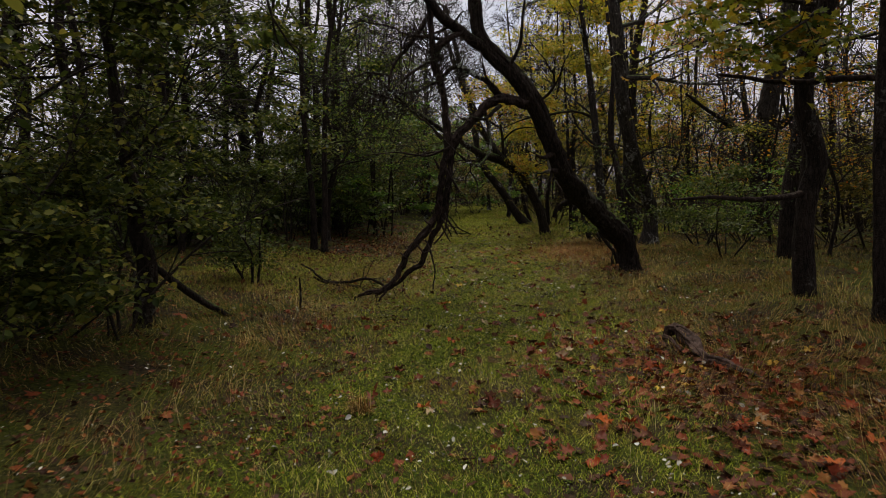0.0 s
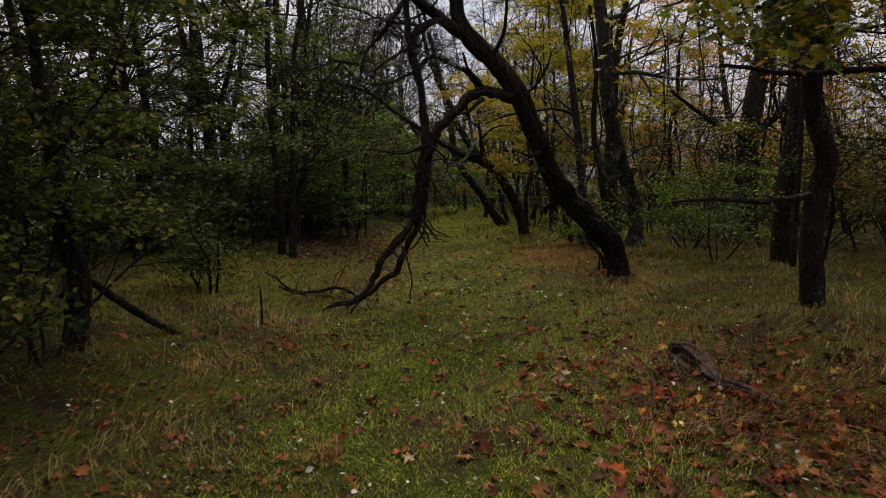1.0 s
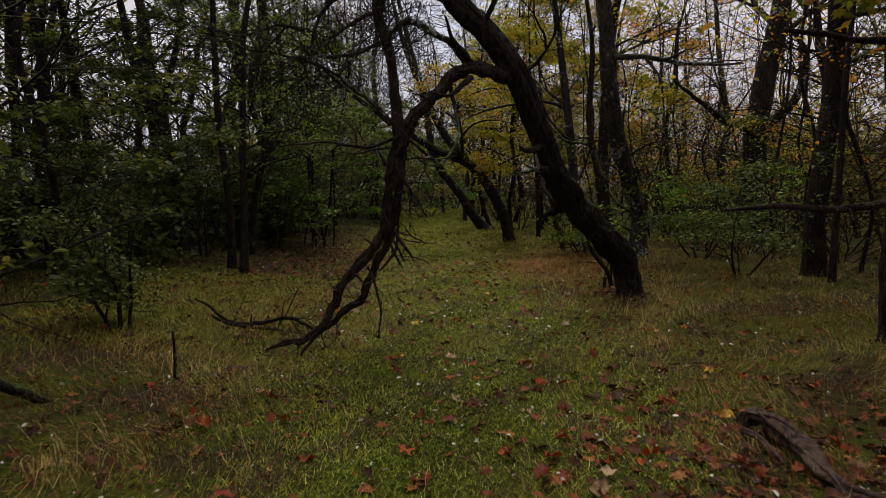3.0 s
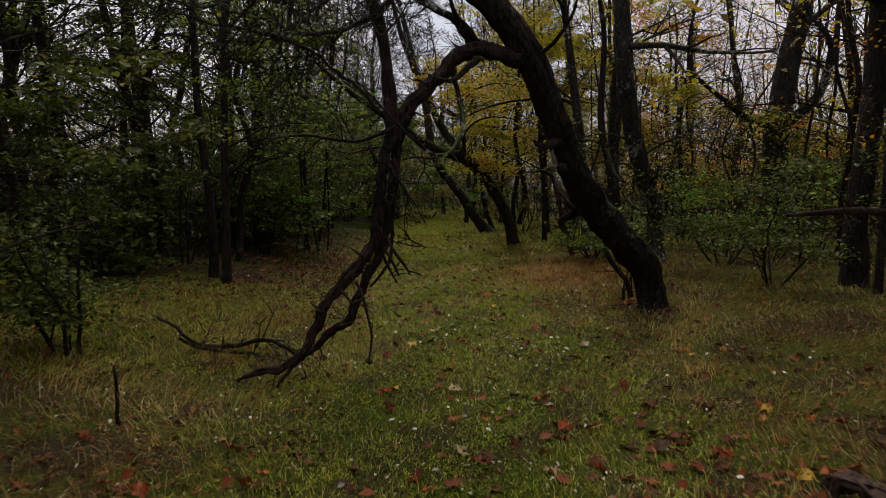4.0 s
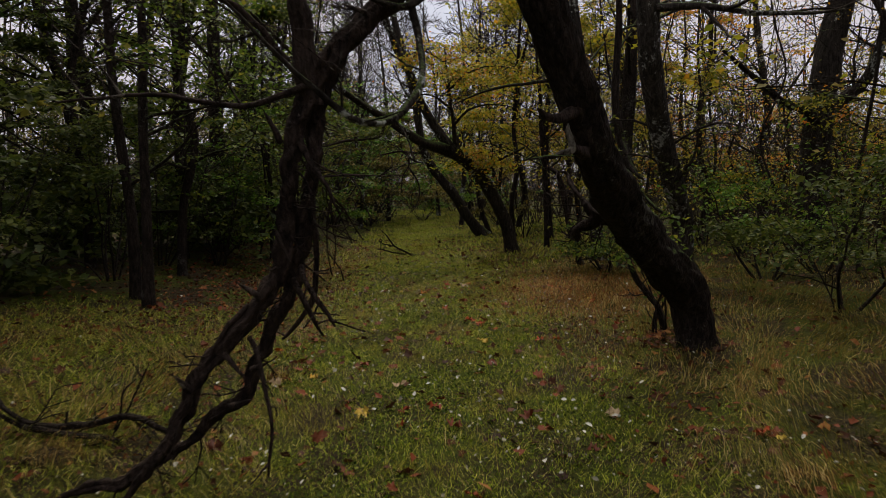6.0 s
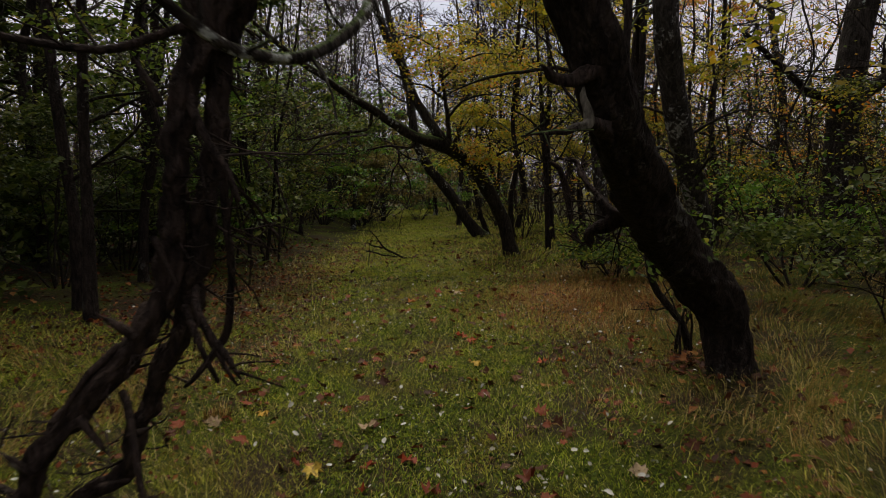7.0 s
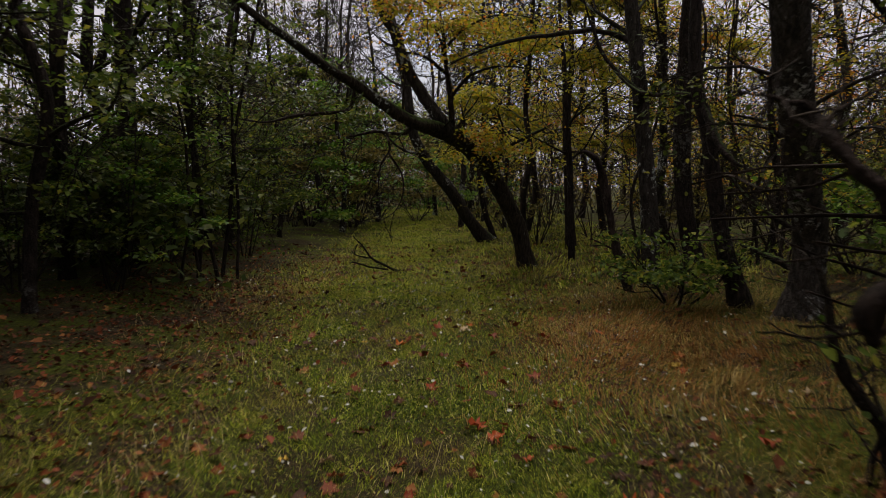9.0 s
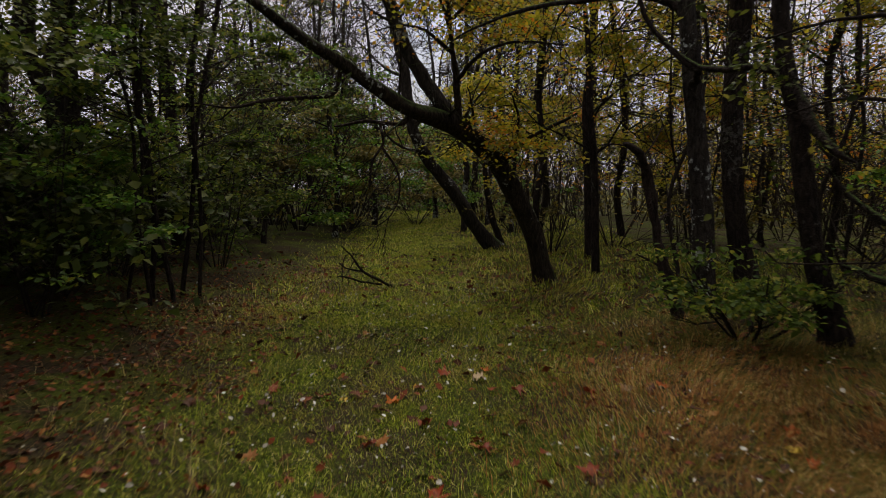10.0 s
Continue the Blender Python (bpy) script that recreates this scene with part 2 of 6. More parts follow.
# ---------------------------------------------------------------- mesh helpers


class Build:
    """Gathers vertices, quads and triangles of one mesh."""

    def __init__(self):
        self.v, self.q, self.t, self.n = [], [], [], 0

    def add(self, v, q=None, t=None):
        self.v.append(np.asarray(v, dtype=np.float32))
        if q is not None and len(q):
            self.q.append(np.asarray(q, dtype=np.int64) + self.n)
        if t is not None and len(t):
            self.t.append(np.asarray(t, dtype=np.int64) + self.n)
        self.n += len(v)

    def mesh(self, name, mat, smooth=True):
        me = bpy.data.meshes.new(name)
        v = np.concatenate(self.v) if self.v else np.zeros((0, 3), np.float32)
        q = np.concatenate(self.q) if self.q else np.zeros((0, 4), np.int64)
        t = np.concatenate(self.t) if self.t else np.zeros((0, 3), np.int64)
        me.vertices.add(len(v))
        me.vertices.foreach_set("co", v.ravel())
        me.loops.add(q.size + t.size)
        me.loops.foreach_set("vertex_index", np.concatenate([q.ravel(), t.ravel()]).astype(np.int32))
        me.polygons.add(len(q) + len(t))
        start = np.concatenate([np.arange(len(q)) * 4, q.size + np.arange(len(t)) * 3]).astype(np.int32)
        me.polygons.foreach_set("loop_start", start)
        me.polygons.foreach_set("use_smooth", np.full(len(q) + len(t), smooth))
        me.update(calc_edges=True)
        me.validate()
        me.materials.append(mat)
        return me


def part(name, build, mat, parent=None, label="", kind="", smooth=True):
    ob = new(name, build.mesh(name, mat, smooth))
    if parent is not None:
        ob.parent = parent
    return tagged(ob, label=label, kind=kind)


def thing(name, place, label, category, group=""):
    ob = new(name)
    ob.empty_display_size = 0.1
    ob["base"] = [float(c) for c in place]
    return tagged(ob, label=label, category=category, group=group)


def curve_points(pts, step):
    """A smooth line of (x, y, z, radius) through the given points, at even steps."""
    p = np.array(pts, float)
    p = np.vstack([2 * p[0] - p[1], p, 2 * p[-1] - p[-2]])
    out = []
    for i in range(1, len(p) - 2):
        n = max(1, int(np.linalg.norm(p[i + 1, :3] - p[i, :3]) / step))
        for u in np.arange(n) / n:
            a, b, c, d = p[i - 1], p[i], p[i + 1], p[i + 2]
            out.append(0.5 * (2 * b + (c - a) * u + (2 * a - 5 * b + 4 * c - d) * u * u + (3 * b - a - 3 * c + d) * u ** 3))
    out.append(p[-2])
    out = np.array(out)
    out[:, 3] = np.maximum(out[:, 3], 0.0015)
    return out


def tube(b, pts, sides=8, lump=0.0, flare=0.0, seed=0, crag=0.0, grain=4.0):
    """A closed tube round a line of (x, y, z, radius); lump makes it knotty, flare spreads its foot."""
    p = np.asarray(pts, float)
    n = len(p)
    d = np.gradient(p[:, :3], axis=0)
    d /= np.linalg.norm(d, axis=1)[:, None] + 1e-9
    ref = np.array([0.31, 0.95, 0.05]) if abs(d[:, 1].mean()) < 0.8 else np.array([0.95, 0.1, 0.3])
    u = np.cross(d, ref)
    u /= np.linalg.norm(u, axis=1)[:, None] + 1e-9
    w = np.cross(d, u)
    a = np.arange(sides) / sides * 2 * np.pi
    r = np.repeat(p[:, 3:4], sides, axis=1)
    if lump:
        s = np.concatenate([[0], np.cumsum(np.linalg.norm(np.diff(p[:, :3], axis=0), axis=1))])[:, None]
        A = a[None, :]
        k = seed * 1.7
        r = r * (1 + lump * (np.sin(3 * A + 2.3 * s + k) * 0.35 + np.sin(5 * A - 4.1 * s + 2 * k) * 0.3
                 + np.sin(2 * A + 7.7 * s + k) * 0.35 + np.sin(9 * A + 11 * s) * 0.18 + np.sin(14 * A - 5 * s + k) * 0.16 + np.sin(23.0 * s + k) * 0.15))
        if flare:
            r = r * (1 + flare * np.exp(-s / 0.16) * (1 + 0.55 * np.sin(5 * A + k)))
    if crag:
        g = np.empty_like(r)
        s = np.concatenate([[0], np.cumsum(np.linalg.norm(np.diff(p[:, :3], axis=0), axis=1))])
        for i in range(n):
            for j in range(sides):
                c = Vector((math.cos(a[j]) * p[i, 3] * 42, math.sin(a[j]) * p[i, 3] * 42, s[i] * grain + seed))
                g[i, j] = noise.noise(c) + 0.5 * noise.noise(c * 2.3)
        r = r + crag * g
    v = p[:, None, :3] + r[..., None] * (np.cos(a)[None, :, None] * u[:, None, :] + np.sin(a)[None, :, None] * w[:, None, :])
    v = v.reshape(-1, 3)
    i, j = np.meshgrid(np.arange(n - 1), np.arange(sides), indexing="ij")
    k2 = (j + 1) % sides
    q = np.stack([i * sides + j, i * sides + k2, (i + 1) * sides + k2, (i + 1) * sides + j], -1).reshape(-1, 4)
    tip = p[-1, :3] + d[-1] * p[-1, 3] * 0.8
    v = np.vstack([v, tip])
    e = (n - 1) * sides
    jj = np.arange(sides)
    t = np.stack([e + jj, e + (jj + 1) % sides, np.full(sides, len(v) - 1)], -1)
    b.add(v, q, t)


def unit(v):
    return v / (np.linalg.norm(v) + 1e-9)


def sprout(b, p, d, length, r, rng, depth, ends, lift=0.05, wild=0.25, kids=4, thin=0.0025, cheap=False, fine=None):
    """A branch that wanders from p along d and splits into smaller ones; gathers twig points in ends."""
    n = (1 if depth <= 0 else 3) if cheap else max(3, min(4 if depth <= 0 else 7, int(length / 0.16)))
    pts, q, dd = [], np.array(p, float), unit(np.array(d, float))
    for i in range(n + 1):
        f = i / n
        pts.append((*q, max(thin, r * (1 - 0.75 * f))))
        dd = unit(dd + rng.normal(0, wild, 3) * 0.6 + np.array([0, 0, lift]))
        q = q + dd * length / n
    sides = 3 if cheap or r < 0.014 else 7 if r > 0.035 else 5
    tube(b, pts, sides)
    if depth <= 0:
        for i in range(1, n + 1):
            ends.append(pts[i][:3])
        return
    for k in range(kids):
        f = 0.25 + 0.75 * (k + rng.random()) / kids
        i = min(n, int(f * n))
        base = np.array(pts[i][:3])
        along = unit(np.array(pts[min(n, i + 1)][:3]) - np.array(pts[max(0, i - 1)][:3]))
        side = unit(np.cross(along, rng.normal(0, 1, 3)))
        ang = rng.uniform(0.5, 1.1)
        sprout(fine or b, base, along * math.cos(ang) + side * math.sin(ang), length * rng.uniform(0.38, 0.62), max(thin, pts[i][3] * 0.65), rng, depth - 1, ends, lift, wild, max(2, kids - 1), thin, cheap)


def leaf_cloud(b, at, size, rng, near=False, droop=0.35):
    """One small folded leaf at each point."""
    at = np.asarray(at, float)
    n = len(at)
    if not n:
        return
    ang = rng.uniform(0, 2 * np.pi, n)
    u = np.stack([np.cos(ang), np.sin(ang), rng.normal(-droop, 0.45, n)], 1)
    u /= np.linalg.norm(u, axis=1)[:, None]
    nrm = np.stack([rng.normal(0, 0.5, n), rng.normal(0, 0.5, n), np.ones(n)], 1)
    w = np.cross(u, nrm)
    w /= np.linalg.norm(w, axis=1)[:, None]
    nn = np.cross(w, u)
    s = (size * rng.uniform(0.6, 1.25, n))[:, None]
    wd = s * rng.uniform(0.30, 0.40, n)[:, None]
    fold = wd * rng.uniform(0.1, 0.6, n)[:, None]
    if near:
        v = np.stack([at, at + u * s * 0.3 + w * wd * 0.85 + nn * fold * 0.8, at + u * s * 0.68 + w * wd * 0.75 + nn * fold * 0.7, at + u * s - nn * fold * 0.5,
                      at + u * s * 0.68 - w * wd * 0.75 + nn * fold * 0.7, at + u * s * 0.3 - w * wd * 0.85 + nn * fold * 0.8], 1)
        k = np.arange(n)[:, None] * 6
        b.add(v.reshape(-1, 3), np.concatenate([k + np.array([[0, 1, 2, 3]]), k + np.array([[0, 3, 4, 5]])]))
    else:
        v = np.stack([at, at + u * s * 0.5 + w * wd + nn * fold, at + u * s, at + u * s * 0.5 - w * wd + nn * fold], 1)
        k = np.arange(n)[:, None] * 4
        b.add(v.reshape(-1, 3), None, np.concatenate([k + np.array([[0, 1, 2]]), k + np.array([[0, 2, 3]])]))


MAPLE = [(0.0, 0.0), (0.30, -0.10), (0.24, 0.10), (0.55, 0.20), (0.36, 0.36), (0.46, 0.68), (0.20, 0.55), (0.0, 1.0)]
MAPLE = MAPLE + [(-x, y) for x, y in MAPLE[-2:0:-1]]


def maple_cloud(b, at, size, rng, flat=0.5, droop=0.5):
    """Lobed maple leaves, each a fan round its middle."""
    at = np.asarray(at, float)
    n = len(at)
    ang = rng.uniform(0, 2 * np.pi, n)
    u = np.stack([np.cos(ang), np.sin(ang), rng.normal(-droop, 0.35, n)], 1)
    u /= np.linalg.norm(u, axis=1)[:, None]
    nrm = np.stack([rng.normal(0, flat, n), rng.normal(0, flat, n), np.ones(n)], 1)
    w = np.cross(u, nrm)
    w /= np.linalg.norm(w, axis=1)[:, None]
    nn = np.cross(w, u)
    s = (size * rng.uniform(0.7, 1.2, n))
    out = np.array(MAPLE)
    k = len(out)
    ring = at[:, None, :] + s[:, None, None] * (out[None, :, 0, None] * w[:, None, :] + out[None, :, 1, None] * u[:, None, :])
    ring = ring + nn[:, None, :] * (s[:, None] * rng.uniform(-0.12, 0.14, (n, k)))[..., None]
    mid = at + u * s[:, None] * 0.38
    v = np.concatenate([ring, mid[:, None, :]], 1).reshape(-1, 3)
    o = np.arange(n)[:, None] * (k + 1)
    t = np.concatenate([o + np.array([[i, (i + 1) % k, k]]) for i in range(k)])
    b.add(v, None, t)


def smooth01(x):
    x = np.clip(x, 0, 1)
    return x * x * (3 - 2 * x)


def path_x(y):
    """Middle of the mown path."""
    return 0.1 - 0.042 * np.maximum(0, np.asarray(y, float) - 10)


def lie(x, y):
    """Height of the ground."""
    x, y = np.asarray(x, float), np.asarray(y, float)
    off = np.abs(x - path_x(y))
    h = 0.24 * smooth01((off - 1.3) / 3.2)
    h = h + 0.022 * np.sin(1.3 * x + 0.7 * y) * np.sin(0.9 * y - 0.4 * x) + 0.012 * np.sin(3.1 * x + 1) * np.sin(2.7 * y)
    return h - 0.02


# ---------------------------------------------------------------- ground


def build_ground():
    def axis(near0, near1, step, far0, far1):
        a = list(np.arange(near0, near1 + 1e-6, step))
        lo, hi, s = near0, near1, step
        while hi < far1 or lo > far0:
            s *= 1.35
            if hi < far1:
                hi = min(far1, hi + s)
                a.append(hi)
            if lo > far0:
                lo = max(far0, lo - s)
                a.insert(0, lo)
        return np.array(a)
    xs, ys = axis(-7, 7, 0.16, -400, 400), axis(-2, 30, 0.16, -400, 400)
    X, Y = np.meshgrid(xs, ys, indexing="ij")
    Z = lie(X, Y) + 0.012 * np.sin(9.1 * X + 2 * Y) * np.sin(7.3 * Y - X)
    i, j = np.meshgrid(np.arange(len(xs) - 1), np.arange(len(ys) - 1), indexing="ij")
    k = len(ys)
    q = np.stack([i * k + j, (i + 1) * k + j, (i + 1) * k + j + 1, i * k + j + 1], -1).reshape(-1, 4)
    b = Build()
    b.add(np.stack([X, Y, Z], -1).reshape(-1, 3), q)
    return tagged(part("ground", b, SOIL), label="damp forest soil under grass and fallen leaves", category="ground", kind="structure")


build_ground()


def blades(b, x, y, length, w, rng, lay):
    """Grass blades, each a tapered strip that rises and bows over; lay is how far they lie down."""
    n = len(x)
    z = lie(x, y)
    a = rng.uniform(0, 2 * np.pi, n)
    la = 3.0 * np.sin(0.9 * x + 0.5 * y) + 2.0 * np.sin(1.7 * y - 0.8 * x) + rng.normal(0, 0.7, n)
    k = np.clip(rng.normal(lay, 0.22, n), 0.05, 0.97)
    run, rise = length * k, length * np.sqrt(1 - k * k)
    d = np.stack([np.cos(la), np.sin(la), np.zeros(n)], 1)
    up = np.array([[0.0, 0.0, 1.0]])
    p0 = np.stack([x, y, z - 0.008], 1)
    p1 = p0 + d * (run * 0.38)[:, None] + up * (rise * 0.75 + length * 0.10)[:, None]
    p2 = p0 + d * run[:, None] + up * np.maximum(0.012, rise * 0.85 + 0.02)[:, None]
    side = np.stack([np.cos(a), np.sin(a), np.zeros(n)], 1) * (w * 0.5)[:, None]
    v = np.stack([p0 - side, p0 + side, p1 + side * 0.85, p1 - side * 0.85, p2], 1).reshape(-1, 3)
    i = np.arange(n)[:, None] * 5
    b.add(v, i + np.array([[0, 1, 2, 3]]), i + np.array([[3, 2, 4]]))


def turf(b, x, y, length, w, rng):
    """Short mown turf: one pointed leaf a blade."""
    n = len(x)
    p0 = np.stack([x, y, lie(x, y) - 0.006], 1)
    a, la = rng.uniform(0, 2 * np.pi, n), rng.uniform(0, 2 * np.pi, n)
    k = np.clip(rng.normal(0.84, 0.14, n), 0.05, 0.985)
    tip = p0 + np.stack([np.cos(la) * length * k, np.sin(la) * length * k, length * np.sqrt(1 - k * k) + 0.008], 1)
    side = np.stack([np.cos(a), np.sin(a), np.zeros(n)], 1) * (w * 0.5)[:, None]
    v = np.stack([p0 - side, p0 + side, tip], 1).reshape(-1, 3)
    b.add(v, None, np.arange(n)[:, None] * 3 + np.array([[0, 1, 2]]))


def field(x, y, s=0.0):
    """A slow waviness between 0 and 1 for patches in the grass."""
    return 0.5 + 0.5 * (0.5 * np.sin(1.9 * x + 0.6 * y + s) * np.sin(1.1 * y - 0.5 * x + 2 * s) + 0.3 * np.sin(4.3 * x - 1.7 * y + s) + 0.2 * np.sin(3.7 * y + 2.1 * x))


def shade_left(x, y):
    """How far grass is thinned to dark soil in place of the thicket's shade."""
    off = -(x - path_x(y))
    return smooth01((off - np.where(y > 11, 1.0, 1.5)) / 1.5) * np.clip(smooth01((y - 11.8) / 2.5) + 0.6 * smooth01((8.5 - y) / 2.5), 0, 1)


def sow():
    rng = np.random.default_rng(5)
    green, dry, rough = Build(), Build(), Build()
    # long fine grass, laid over in swirls, thick beside the path and thin upon it
    for x0, x1, y0, y1, per, width in ((-1.8, 2.0, 2.0, 19, 1000, 0.0020), (-3.8, -1.8, 2.0, 19, 1750, 0.0030), (2.0, 4.4, 2.0, 19, 1850, 0.0030), (-6.5, -3.8, 5, 16, 500, 0.0045), (-9, -6.5, 3, 24, 110, 0.006), (4.4, 9, 3, 24, 420, 0.0050),
                                       (-4.5, 4.5, 19, 30, 560, 0.0075), (-5.5, 5.0, 30, 60, 160, 0.014), (-6, 6, -4, 2.0, 250, 0.007)):
        n = int((x1 - x0) * (y1 - y0) * per)
        x, y = rng.uniform(x0, x1, n), rng.uniform(y0, y1, n)
        off = np.abs(x - path_x(y))
        edge = smooth01((off - 0.7) / 1.4)
        f, g = field(x, y), field(1.6 * x, 1.6 * y, 2.0)
        # thinner under the thicket and at the near left, in place of shade
        keep = rng.random(n) < np.clip(0.0 + 1.5 * field(2.3 * x, 2.3 * y, 1.0), 0.12, 1) * (1 - 0.35 * smooth01((-1.6 - x) / 1.2)) - np.where(y > 9, 0.7, 0.15) * shade_left(x, y) - 0.35 * np.exp(-(((x + 2.4) / 1.0) ** 2 + ((y - 3.5) / 1.4) ** 2))
        h = (0.045 + 0.03 * f + edge * (0.03 + 0.12 * g) * np.where(x > 2.2, 0.75, 1)) * rng.uniform(0.5, 1.4, n)
        red = np.exp(-(((x - 1.9) / 1.3) ** 2 + ((y - 15.8) / 1.6) ** 2)) + 1.1 * np.exp(-(((x - 2.1) / 1.1) ** 2 + ((y - 5.6) / 1.7) ** 2))
        # less straw at the near left, also in place of shade
        p_dry = 0.10 + 0.70 * edge * np.clip(2.0 * field(x, y, 4.0) - 0.5, 0, 1) * np.where(y > 19, 0.4, 1) * np.where(x > 2, 0.5, 1) + 0.10 * f * (1 - edge) + 0.45 * red - 0.6 * np.exp(-(((x + 2.2) / 1.2) ** 2 + ((y - 3.4) / 1.6) ** 2))
        is_dry = rng.random(n) < p_dry
        w = width * rng.uniform(0.6, 1.4, n)
        side = edge + rng.normal(0, 0.15, n) > 0.55
        for sel, b, k in ((keep & ~is_dry & ~side, green, 1.0), (keep & ~is_dry & side & (y < 19), rough, 1.0), (keep & ~is_dry & side & (y >= 19), green, 1.0), (keep & is_dry, dry, 1.1)):
            blades(b, x[sel], y[sel], h[sel] * k, w[sel] * (0.8 if b is dry else 1), rng, 0.90 + 0.10 * edge[sel])
    # short turf of the trodden path
    n = 340000
    x, y = rng.uniform(-2.0, 2.1, n), 0.9 + 19.1 * rng.random(n) ** 1.1
    x = x + path_x(y)
    off = np.abs(x - path_x(y))
    sel = rng.random(n) < (0.35 + 0.75 * field(1.7 * x, 1.7 * y, 5.0)) * (1 - 0.7 * smooth01((off - 1.0) / 0.9)) * (1 - 0.6 * shade_left(x, y)) * (1 - 0.8 * np.exp(-(((x - 2.1) / 1.0) ** 2 + ((y - 5.6) / 1.7) ** 2)))
    x, y = x[sel], y[sel]
    turf(green, x, y, rng.uniform(0.025, 0.07, len(x)), rng.uniform(0.0028, 0.0052, len(x)), rng)
    n = 70000
    x, y = rng.uniform(-4.8, -1.8, n), rng.uniform(8.0, 14.5, n)
    sel = rng.random(n) < (0.35 + 0.6 * field(1.7 * x, 1.7 * y, 5.0)) * smooth01((x + 4.9) / 0.8) * smooth01((14.6 - y) / 1.5) * smooth01((y - 8.0) / 1.5)
    x, y = x[sel], y[sel]
    turf(green, x, y, rng.uniform(0.04, 0.11, len(x)), rng.uniform(0.003, 0.005, len(x)), rng)
    n = 70000
    y = 18.5 + 34 * rng.random(n) ** 1.6
    x = path_x(y) + rng.normal(0, 1.0, n)
    turf(green, x, y, rng.uniform(0.04, 0.10, n), rng.uniform(0.004, 0.008, n) * (y / 19), rng)
    tagged(part("grass", green, GRASS_GREEN, kind="stuff", smooth=False), label="short damp green grass covering the woodland path", category="grass")
    tagged(part("rough_grass", rough, GRASS_ROUGH, kind="stuff", smooth=False), label="rough olive grass laid over beside the path", category="grass")
    tagged(part("dry_grass", dry, GRASS_DRY, kind="stuff", smooth=False), label="dry straw-coloured grass along the path edges", category="grass")
    # tussocks of long bent grass beside the path
    b = Build()
    for k in range(70):
        y = rng.uniform(4.5, 24)
        side = rng.choice([-1, 1, 1])
        x = float(path_x(y)) + side * rng.uniform(1.5, 4.2 if side > 0 else 2.4)
        m = 70
        blades(b, x + rng.normal(0, 0.10, m), y + rng.normal(0, 0.10, m), rng.uniform(0.12, 0.26, m) * (1 if side > 0 else 0.6), rng.uniform(0.0018, 0.0036, m), rng, 0.92)
    tagged(part("tall_grass", b, GRASS_ROUGH, kind="stuff", smooth=False), label="long bent green grass tussocks beside the path", category="grass")
    # rusty withered patch beside the path
    b = Build()
    n = 9500
    x, y = rng.normal(1.9, 0.7, n), rng.normal(15.7, 1.2, n)
    blades(b, x, y, rng.uniform(0.06, 0.17, n), rng.uniform(0.0025, 0.0045, n), rng, 0.96)
    n = 2500
    x, y = rng.normal(1.9, 0.8, n), rng.normal(5.6, 1.1, n)
    blades(b, x, y, rng.uniform(0.06, 0.16, n), rng.uniform(0.002, 0.004, n), rng, 0.88)
    tagged(part("withered_grass", b, RUST, kind="stuff", smooth=False), label="rust-brown withered grass patch beside the path", category="grass")
    # fine pale straw bent over the green grass
    b = Build()
    n = 15000
    side = rng.choice([-1, 1], n)
    x, y = side * np.abs(rng.normal(1.7, 1.1, n)), rng.uniform(2.2, 22, n)
    x = x + path_x(y)
    # no straw far left, where bare soil stands in for shade
    sel = (field(x, y, 4.0) + rng.normal(0, 0.15, n) > 0.52) & (x - path_x(y) > -2.6) & ((x < 2.3) | (rng.random(n) < 0.25))
    x, y = x[sel], y[sel]
    blades(b, x, y, rng.uniform(0.12, 0.34, len(x)), rng.uniform(0.0012, 0.0024, len(x)), rng, 0.93)
    tagged(part("straw", b, STRAW, kind="stuff", smooth=False), label="fine pale straw stalks bent over the grass", category="grass")
    # low broad-leaved weeds in the path
    b = Build()
    n = 80000
    x, y = rng.normal(-0.1, 1.0, n), rng.uniform(2.2, 20, n)
    sel = (field(x, y, 1.3) + rng.normal(0, 0.12, n) > 0.5) & ~((x > 1.0) & (y < 8))
    x, y = x[sel], y[sel]
    leaf_cloud(b, np.stack([x, y, lie(x, y) + rng.uniform(0.008, 0.035, len(x))], 1), 0.022, rng, droop=0.1)
    tagged(part("clover", b, WEED, kind="stuff"), label="small bright green clover leaves in the grass", category="weeds")


sow()

# ---------------------------------------------------------------- the leaning tree with its broken arm


def crown_leaves(t, ends, mat, count, size, spread, rng, near=False, name="crown", label="", maple=False, top_thin=0.0):
    if not ends or not count:
        return
    e = np.array(ends)
    x, y, z = e.T
    thick = np.exp(1.5 * np.sin(2.3 * x + 1.1 * z + count) * np.sin(1.9 * y - 0.7 * x) + 1.3 * np.sin(3.4 * z + 1.3 * x - 0.9 * y) + 0.7 * rng.normal(0, 1, len(e)))
    at = e[rng.choice(len(e), count, p=thick / thick.sum())] + rng.normal(0, 1, (count, 3)) * np.array([spread, spread, 0.3 * spread])
    at = at[(at[:, 2] > 0.3) & (rng.random(count) < np.clip(1.3 - top_thin * at[:, 2], 0.22, 1))]
    b = Build()
    if maple:
        maple_cloud(b, at, size, rng)
    else:
        leaf_cloud(b, at, size, rng, near)
    part(name, b, mat, t, label, kind="stuff")


